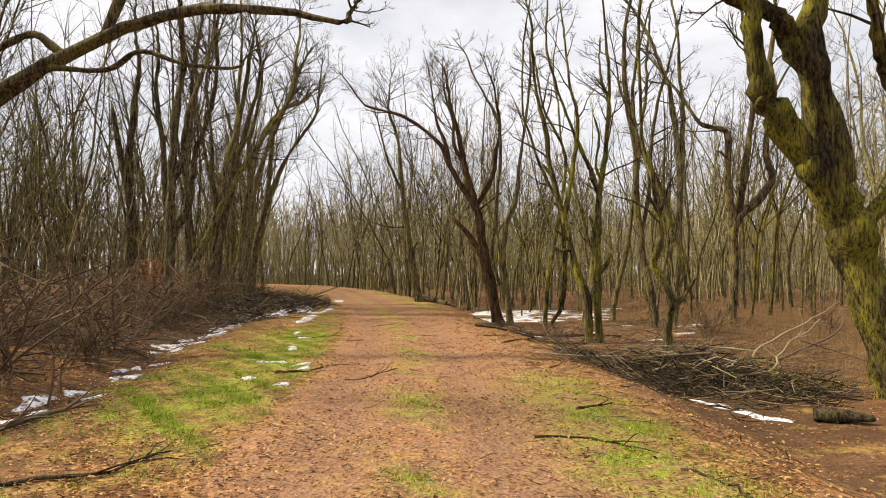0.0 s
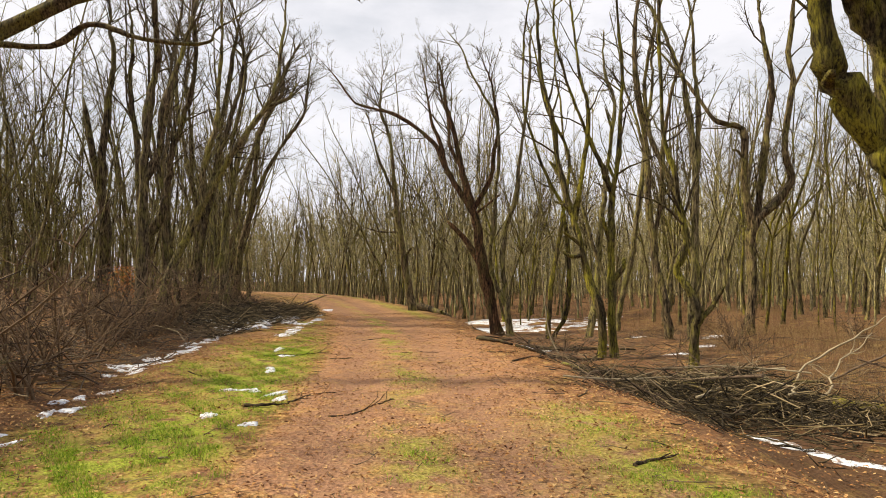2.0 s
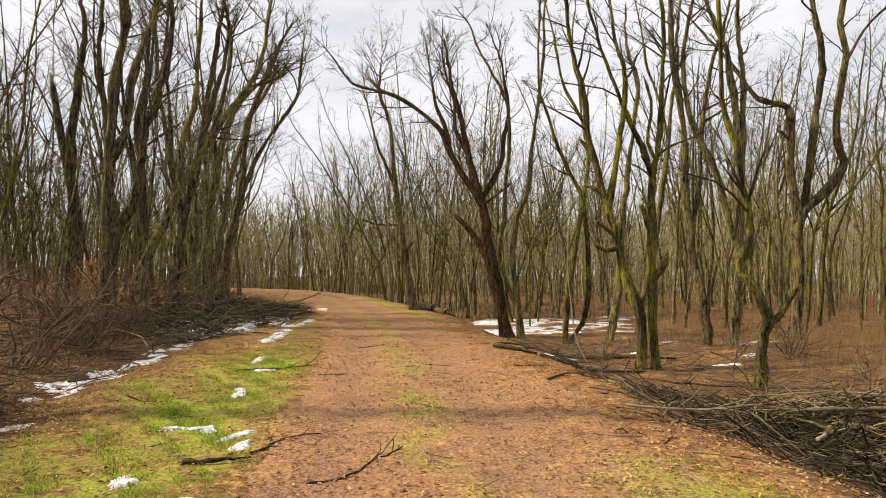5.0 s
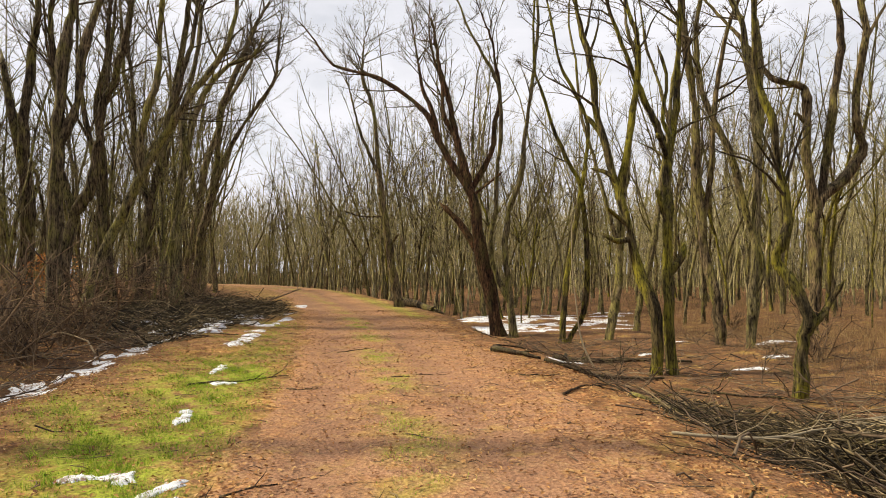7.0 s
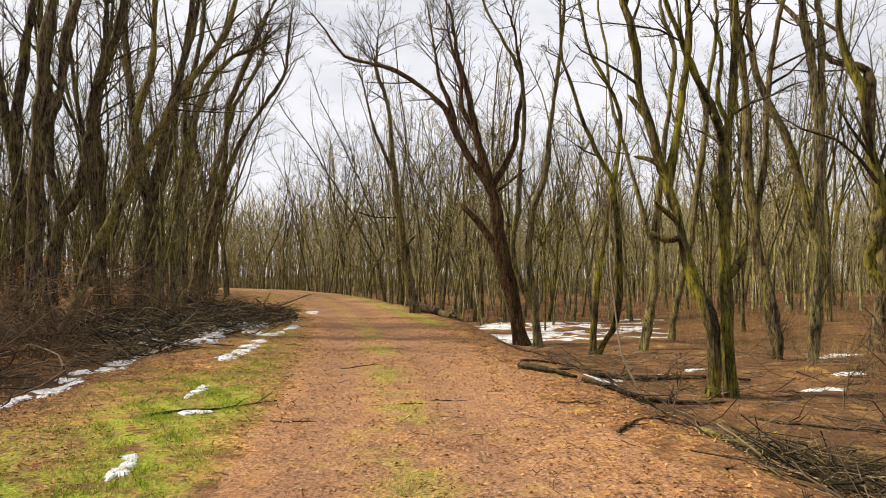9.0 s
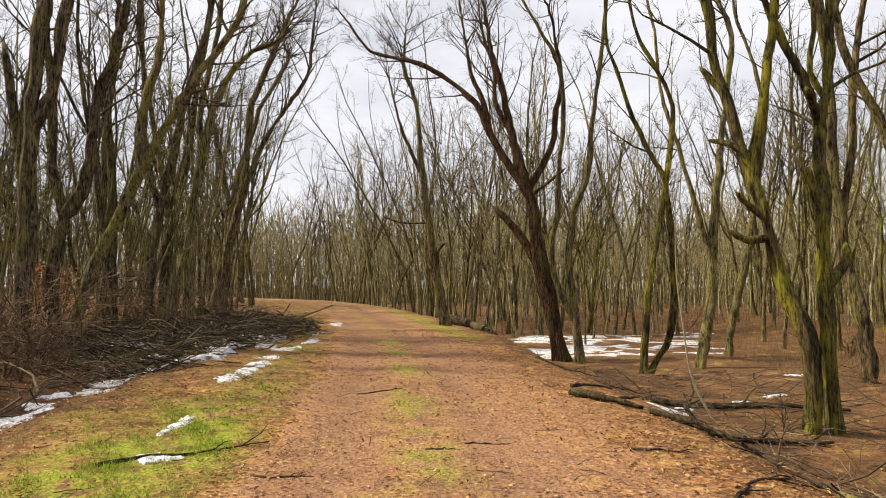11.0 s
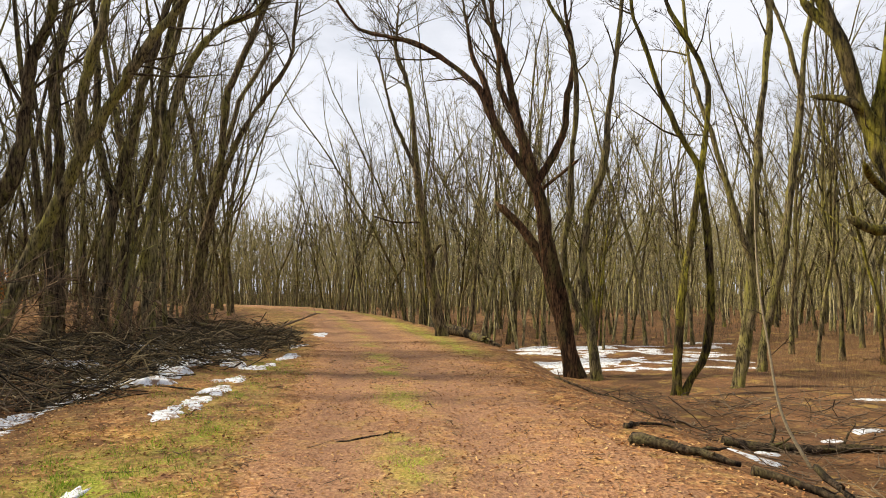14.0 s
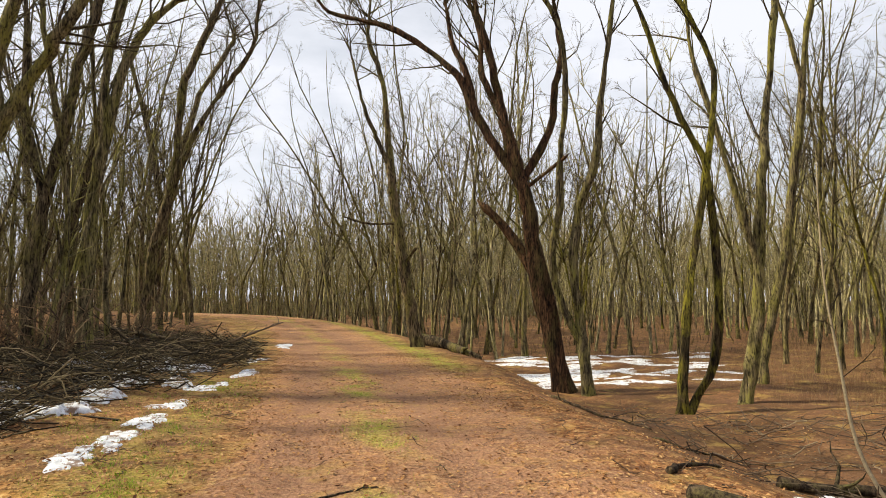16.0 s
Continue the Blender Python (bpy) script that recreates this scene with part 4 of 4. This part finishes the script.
fallen("fallen_branch", rng, (2.2, 24.4), (3.4, 23.3), 0.022, DARK_STICK, DARKWOOD, twigs=4)
fallen("fallen_branch", rng, (-0.6, 17.2), (-0.1, 17.3), 0.012, "thin twig lying on the bare track", DARKWOOD, twigs=2)
fallen("fallen_branch", rng, (-1.55, 10.1), (-0.85, 11.2), 0.015, "thin branching twig on the track", DARKWOOD, twigs=6, bend=0.2)
fallen("fallen_branch", rng, (-2.3, 20.4), (-1.6, 20.7), 0.016, "thin twig lying on the bare track", DARKWOOD, twigs=3)
fallen("fallen_log", rng, (-1.6, 40.4), (0.6, 35.8), 0.27, "dark fallen log beside the leaning tree", BARK_BROWN, twigs=4, bend=0.05)
fallen("fallen_log", rng, (6.4, 12.4), (7.4, 11.85), 0.17, "thick pale mossy log end with broken face", BARK_GREEN, twigs=0, bend=0.02)
fallen("fallen_log", rng, (5.45, 9.4), (6.15, 9.15), 0.12, "short dark mossy log on leaf litter", DARKWOOD, twigs=0, bend=0.02)
fallen("fallen_log", rng, (-12.4, 37.2), (-6.6, 33.6), 0.09, "long dark fallen trunk on the brushwood heap", DARKWOOD, 0.3, 8, 0.05, ends=(0.6, 0.3))
fallen("fallen_log", rng, (-11.5, 34.6), (-7.9, 33.0), 0.06, "bent grey branch on the brushwood heap", STICKS, 0.3, 8, 0.1, ends=(0.5, 0.35))
fallen("fallen_branch", rng, (-13.6, 36.8), (-9.6, 33.9), 0.05, "broken branch leaning out of the brushwood", STICKS, 0.2, 6, ends=(2.1, 0.4))
fallen("fallen_branch", rng, (-7.6, 36.4), (-6.2, 37.9), 0.05, "broken branch leaning out of the brushwood", STICKS, 0.2, 5, ends=(0.3, 0.9))
for k, (a, b, e) in enumerate([((6.8, 14.4), (9.7, 15.6), (0.05, 1.35)), ((7.2, 14.2), (9.9, 15.4), (0.05, 1.2)), ((6.6, 13.2), (9.0, 15.2), (0.1, 1.0)), ((7.6, 13.6), (8.9, 13.2), (0.7, 0.2))]):
    fallen("fallen_branch", rng, a, b, 0.03 - 0.004 * k, "pale dead branch propped up over the undergrowth", PALEWOOD if k % 2 == 0 else STICKS, 0, 7, 0.06, "propped branches", e)


for k in range(14):                        # longer branches thrown on the heap
    a0, d0, l0 = rng.uniform(0, 6.28), rng.uniform(0, 0.7), rng.uniform(0.6, 1.3)
    mx, my = 5.1 + d0 * math.cos(a0) * 1.2, 13.0 + d0 * math.sin(a0) * 1.3
    b0 = rng.uniform(0, 3.14)
    fallen("fallen_branch", rng, (mx - l0 * math.cos(b0), my - l0 * math.sin(b0)), (mx + l0 * math.cos(b0), my + l0 * math.sin(b0)), rng.uniform(0.015, 0.034),
           "bent dead branch thrown on the brushwood heap", (PALEWOOD, STICKS, BARK_BROWN)[k % 3], 0.1, 4, 0.16, "branches on the heap", (rng.uniform(0.2, 0.65), rng.uniform(0.15, 0.6)))


def brushwood(name, rng, count, spot, label, lo=0.5, hi=2.0, thick=(0.006, 0.022), material=STICKS):
    """Many sticks heaped crosswise; spot gives (x, y, height of the heap)."""
    w = Wood()
    for _ in range(count):
        x, y, h = spot()
        a, ln = rng.uniform(0, math.pi), rng.uniform(lo, hi) * (1.6 if rng.random() < 0.06 else 1)
        n = 5
        t = np.linspace(-0.5, 0.5, n)
        bow = ln * rng.normal(0, 0.16) * (0.25 - t * t) * 4
        px = x + math.cos(a) * t * ln - math.sin(a) * bow + np.cumsum(rng.normal(0, 0.045, n))
        py = y + math.sin(a) * t * ln + math.cos(a) * bow + np.cumsum(rng.normal(0, 0.045, n))
        pz = land(px, py) + h * rng.random() ** 0.8 + t * ln * rng.normal(0, 0.32) + ln * rng.normal(0, 0.10) * (0.25 - t * t) * 4 + rng.normal(0, 0.015, n)
        pz = np.maximum(pz, land(px, py) + 0.01)
        r = rng.uniform(*thick) * (1.9 if rng.random() < 0.05 else 1)
        w.tube(np.column_stack([px, py, pz]), np.linspace(r, r * 0.4, n), 4)
        for _ in range(rng.integers(0, 3)):
            i = rng.integers(1, 4)
            d = np.array([math.cos(a + rng.choice([-0.6, 0.6])), math.sin(a + rng.choice([-0.6, 0.6])), rng.normal(0.15, 0.2)])
            tw = wander(rng, (px[i], py[i], pz[i]), d, ln * rng.uniform(0.2, 0.55), 4, 0.22, 0.02)
            tw[:, 2] = np.maximum(tw[:, 2], at(px[i], py[i]) + 0.005)
            w.tube(tw, np.linspace(r * 0.5, 0.002, 4), 3)
    tagged(new(name, w.mesh(name, material)), label, "brushwood", kind="stuff")


def right_heap():
    if rng.random() < 0.6:
        p, q = rng.normal(0, 1, 2)
        return 5.0 + 0.95 * p, 13.0 + 1.15 * q, 0.58 * math.exp(-(p * p + q * q) / 1.6) + 0.04
    t = rng.uniform(0.1, 1)
    s = rng.normal(0, 0.6)
    return 2.7 + 4.1 * t + 0.55 * s, 16.2 - 5.0 * t + 0.8 * s, 0.2 * math.exp(-(s / 0.6) ** 2) * (0.35 + t) + 0.03


def left_heap():
    y = rng.uniform(23, 40)
    u = -3.4 - 6.2 * rng.random() - (1.2 if y < 27 else 0) + (0.8 if y > 31 else 0)
    return float(centre(y)) + u, y, 0.62 * math.exp(-((u + 6.2) / 2.4) ** 2) * ease(22, 28, y) + 0.04


def right_scatter():
    return rng.uniform(2.4, 10), rng.uniform(11, 27), 0.12


def left_scatter():
    y = rng.uniform(5, 26)
    return float(centre(y)) - rng.uniform(5.6, 9.5), y, 0.22


rng = np.random.default_rng(41)
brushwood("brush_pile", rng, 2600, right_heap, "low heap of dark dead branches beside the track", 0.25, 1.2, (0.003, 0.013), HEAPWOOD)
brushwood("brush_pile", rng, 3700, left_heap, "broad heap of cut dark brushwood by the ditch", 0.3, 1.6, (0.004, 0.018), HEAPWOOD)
brushwood("scattered_sticks", rng, 1100, right_scatter, "dead sticks scattered over brown leaves", 0.2, 1.2, (0.003, 0.011))
brushwood("scattered_sticks", rng, 620, left_scatter, "tangle of dead sticks under the trees", 0.4, 1.9, (0.004, 0.018))
brushwood("scattered_twigs", rng, 800, lambda: (rng.uniform(-5, 4.5), rng.uniform(1.5, 30), 0.004), "small twigs scattered over the track", 0.08, 0.4, (0.002, 0.006))


# ---- shrubs, saplings and dry stems ----
def shrub(seed, stems, height, material, leaves=0, leaf_material=None, name="bare_shrub"):
    g = np.random.default_rng(seed)
    root = new(name)
    for k in range(stems):
        w = Wood()
        for _ in range(1):
            a, tilt = g.uniform(0, 6.28), g.uniform(0.1, 0.75)
            line = wander(g, (g.normal(0, 0.12), g.normal(0, 0.12), -0.05), (math.cos(a) * tilt, math.sin(a) * tilt, 1), height * g.uniform(0.5, 1.1), 8, 0.16, -0.01)
            line[1:, 2] = np.maximum(line[1:, 2], 0.05)
            w.tube(line, np.linspace(0.015, 0.004, 8), 4)
            for _ in range(9):
                i = g.integers(1, 7)
                tw = wander(g, line[i], sideways(g, line[i + 1] - line[i], g.uniform(0.5, 1.2)), height * g.uniform(0.12, 0.4), 3, 0.2, 0)
                w.tube(tw, (0.007, 0.005, 0.003), 3)
                for _ in range(2):
                    w.tube(wander(g, tw[1], sideways(g, tw[2] - tw[1], 0.8), height * 0.12, 2, 0, 0), (0.0045, 0.002), 3)
        part("stem", w.mesh("stem", material), root)
    if leaves:
        p = np.column_stack([g.normal(0, 0.38, leaves), g.normal(0, 0.38, leaves), height * (0.25 + 0.65 * g.random(leaves))])
        part("foliage", leaf_mesh("foliage", g, p, 0.045, 0.9, leaf_material), root, "withered orange leaves")
    return root


def leaf_mesh(name, g, p, size, tilt, material):
    """Many small curled leaves: each a creased lozenge of two faces."""
    n = len(p)
    a = g.uniform(0, 2 * math.pi, n)
    s = size * g.uniform(0.55, 1.25, n)
    fwd = np.column_stack([np.cos(a), np.sin(a), g.normal(0, tilt, n) * 0.6])
    side = np.column_stack([-np.sin(a), np.cos(a), g.normal(0, tilt, n) * 0.6])
    curl = np.abs(g.normal(0, 0.25, n)) + 0.05
    up = np.zeros((n, 3))
    up[:, 2] = s * curl
    s = s[:, None]
    v = np.stack([p - fwd * s, p + side * s * 0.55 + up, p + fwd * s, p - side * s * 0.55 + up], 1).reshape(-1, 3)
    i = np.arange(n)[:, None] * 4
    f = np.vstack([i + np.array([0, 1, 2]), i + np.array([0, 2, 3])])
    return mesh_of(name, v.tolist(), f.tolist(), material, False)


rng = np.random.default_rng(51)
SHRUBS = [shrub(300 + k, 12, h, SHRUBWOOD) for k, h in enumerate((1.5, 2.1, 2.7, 1.1))]
spots_used = []
for k in range(47):
    if k < 42:
        y = 5 + 34 * rng.random() ** 1.3
        x = float(centre(y)) - 6.6 - 5.0 * rng.random()
        kind = int(rng.integers(0, 4))
        if k < 9:
            x, y = [(-6.7, 9.4), (-7.3, 8.1), (-6.5, 11.7), (-7.9, 10.8), (-7.1, 13.6), (-8.6, 14.2), (-8.0, 16.4), (-7.2, 6.9), (-9.2, 12.4)][k]
            kind = (1, 2, 0)[k % 3]
    else:
        y = rng.uniform(13, 34)
        x = float(centre(y)) + rng.uniform(10, 17)
        kind = int(rng.choice([0, 3]))
    m = Matrix.Translation((x, y, at(x, y))) @ Matrix.Rotation(rng.uniform(0, 6.28), 4, "Z")
    ob = SHRUBS[kind]
    if kind in spots_used:
        ob = copy_thing(ob, m)
    else:
        ob.matrix_basis = m
        spots_used.append(kind)
    s = rng.uniform(0.75, 1.2) * (1.3 if k < 9 else 1.0)
    ob.scale = (s * 1.3, s * 1.3, s)
    tagged(ob, "tangled bare brown shrub under the trees", "shrub", "bare shrubs")
ob = shrub(350, 12, 2.1, TWIG, 900, BEECH, "beech_shrub")
ob.location = (-13.6, 29.8, at(-13.6, 29.8))
tagged(ob, "young beech shrub with withered orange leaves", "shrub")

pale = new("sapling")
w = Wood()
g = np.random.default_rng(8)
line = curve_through([(3.6, 21.3, -0.6), (3.32, 21.5, 0.1), (3.22, 21.6, 1.0), (3.15, 21.7, 2.0), (3.2, 21.8, 3.4)], 16)
pale.location = tuple(line[0])
line = line - line[0]
w.tube(line, np.linspace(0.024, 0.007, 16), 7)
part("trunk", w.mesh("trunk", PALEWOOD), pale)
w = Wood()
shoots(g, w, line, np.linspace(0.02, 0.008, 16), 9, 0.9, 2, 0.4)
part("crown", w.mesh("crown", TWIG), pale)
tagged(pale, "thin pale leaning sapling among fallen branches", "sapling")
for k, (x, y, h) in enumerate([(-4.9, 6.9, 1.5), (-5.2, 8.4, 1.9), (-5.6, 9.4, 1.2), (5.7, 13.4, 1.2), (6.1, 16.6, 1.3), (3.0, 17.9, 0.7), (6.3, 19.0, 1.1)]):
    g = np.random.default_rng(600 + k)
    ob = new("sapling")
    ob.location = (x, y, at(x, y))
    w = Wood()
    line = wander(g, (0, 0, -0.05), (g.normal(0, 0.2), g.normal(0, 0.1), 1), h, 9, 0.14, 0.02)
    rr = np.linspace(0.017, 0.004, 9)
    w.tube(line, rr, 5)
    part("trunk", w.mesh("trunk", STICKS), ob)
    w = Wood()
    shoots(g, w, line, rr, 10, 0.7, 2, 0.2, (0.5, 1.2))
    part("crown", w.mesh("crown", TWIG), ob)
    tagged(ob, "knee-high bare sapling growing out of leaf litter", "sapling", "small saplings")


def stems_stuff(name, g, count, spot, label, material, hi, r=0.0035):
    """Thin upright dry stems."""
    xy = np.array([spot() for _ in range(count)])
    h = hi * g.uniform(0.35, 1.1, count)
    d = g.normal(0, 0.28, (count, 2)) * h[:, None]
    z = land(xy[:, 0], xy[:, 1]) - 0.02
    v = np.empty((count, 4, 3))
    for j in range(3):
        v[:, j, 0] = xy[:, 0] + r * math.cos(2.1 * j)
        v[:, j, 1] = xy[:, 1] + r * math.sin(2.1 * j)
        v[:, j, 2] = z
    v[:, 3, :2], v[:, 3, 2] = xy + d, z + h
    i = np.arange(count)[:, None] * 4
    f = np.vstack([i + np.array(q) for q in ((0, 1, 3), (1, 2, 3), (2, 0, 3))])
    tagged(new(name, mesh_of(name, v.reshape(-1, 3).tolist(), f.tolist(), material, False)), label, "undergrowth", kind="stuff")


def dry_right():
    y = rng.uniform(11, 44)
    return rng.uniform(6.5, 13) + 0.45 * max(0, y - 14) * rng.random(), y


def dry_left():
    y = rng.uniform(5, 42)
    return float(centre(y)) - rng.uniform(6, 14), y


stems_stuff("dry_undergrowth", rng, 17000, dry_right, "reddish-brown dry grass and bramble stems", DRY, 0.62)
stems_stuff("dry_undergrowth", rng, 11000, lambda: (lambda y: (float(centre(y)) + rng.uniform(4, 60), y))(rng.uniform(43, 95)), "pale brown dead growth between far trunks", TWIG, 0.5, 0.012)
stems_stuff("dry_undergrowth", rng, 5000, dry_left, "thin brown dead stems under the trees", DRY, 0.5)

stems_stuff("dry_undergrowth", rng, 3500, lambda: (lambda a, d: (d * math.sin(a), d * math.cos(a)))(rng.uniform(-0.7, 0.72), rng.uniform(95, 125)), "thicket of thin stems far back in the wood", BARK_SUN_TINTED, 5.0, 0.07)

# ---- grass and fallen leaves ----
g = np.random.default_rng(61)
n = 1000000
bx, by = g.uniform(-6.5, 3.5, n), 2.0 + 27 * g.random(n) ** 1.25
clump = np.clip(0.45 + 0.95 * waves(bx, by, 0.33, 9.0) + 0.5 * waves(bx, by, 0.12, 4.0), 0.04, 1.3)
keep = g.random(n) < turf(bx, by) ** 1.2 * clump
bx, by = bx[keep], by[keep]
n = len(bx)
bz = land(bx, by)
h = 0.045 * g.uniform(0.4, 1.3, n) * (0.6 + 0.6 * clump[keep])
a = g.uniform(0, 6.28, n)
lean_x, lean_y = g.normal(0, 0.6, n) * h, g.normal(0, 0.6, n) * h
wv = 0.0035
v = np.stack([np.column_stack([bx - wv * np.cos(a), by - wv * np.sin(a), bz - 0.005]), np.column_stack([bx + wv * np.cos(a), by + wv * np.sin(a), bz - 0.005]),
              np.column_stack([bx + lean_x, by + lean_y, bz + h])], 1).reshape(-1, 3)
me = mesh_of("grass", v.tolist(), (np.arange(n)[:, None] * 3 + np.arange(3)).tolist(), GRASS, False)
tagged(new("grass", me), "short bright green winter grass", "grass", kind="stuff")

n = 230000
ly = 1.6 + 34 * g.random(n) ** 1.5
lx = centre(ly) + g.uniform(-8.5, 7.5, n)
lu = lx - centre(ly)
on_track = np.exp(-(lu / 1.9) ** 4)
keep = g.random(n) < (1 - 0.45 * on_track) * (1 - 0.75 * turf(lx, ly)) * (0.55 + 0.45 * waves(lx, ly, 1.2, 8.0)) * (1 - 0.8 * ease(2.6, 4.2, lu))
lx, ly = lx[keep], ly[keep]
lz = land(lx, ly) + 0.012 + 0.010 * np.exp(-((lx - centre(ly)) / 2.2) ** 6) + np.abs(g.normal(0, 0.006, len(lx)))
me = leaf_mesh("leaf_litter", g, np.column_stack([lx, ly, lz]), 0.024, 0.4, LEAVES)
tagged(new("leaf_litter", me), "dry curled brown and orange fallen leaves", "leaves", kind="stuff")
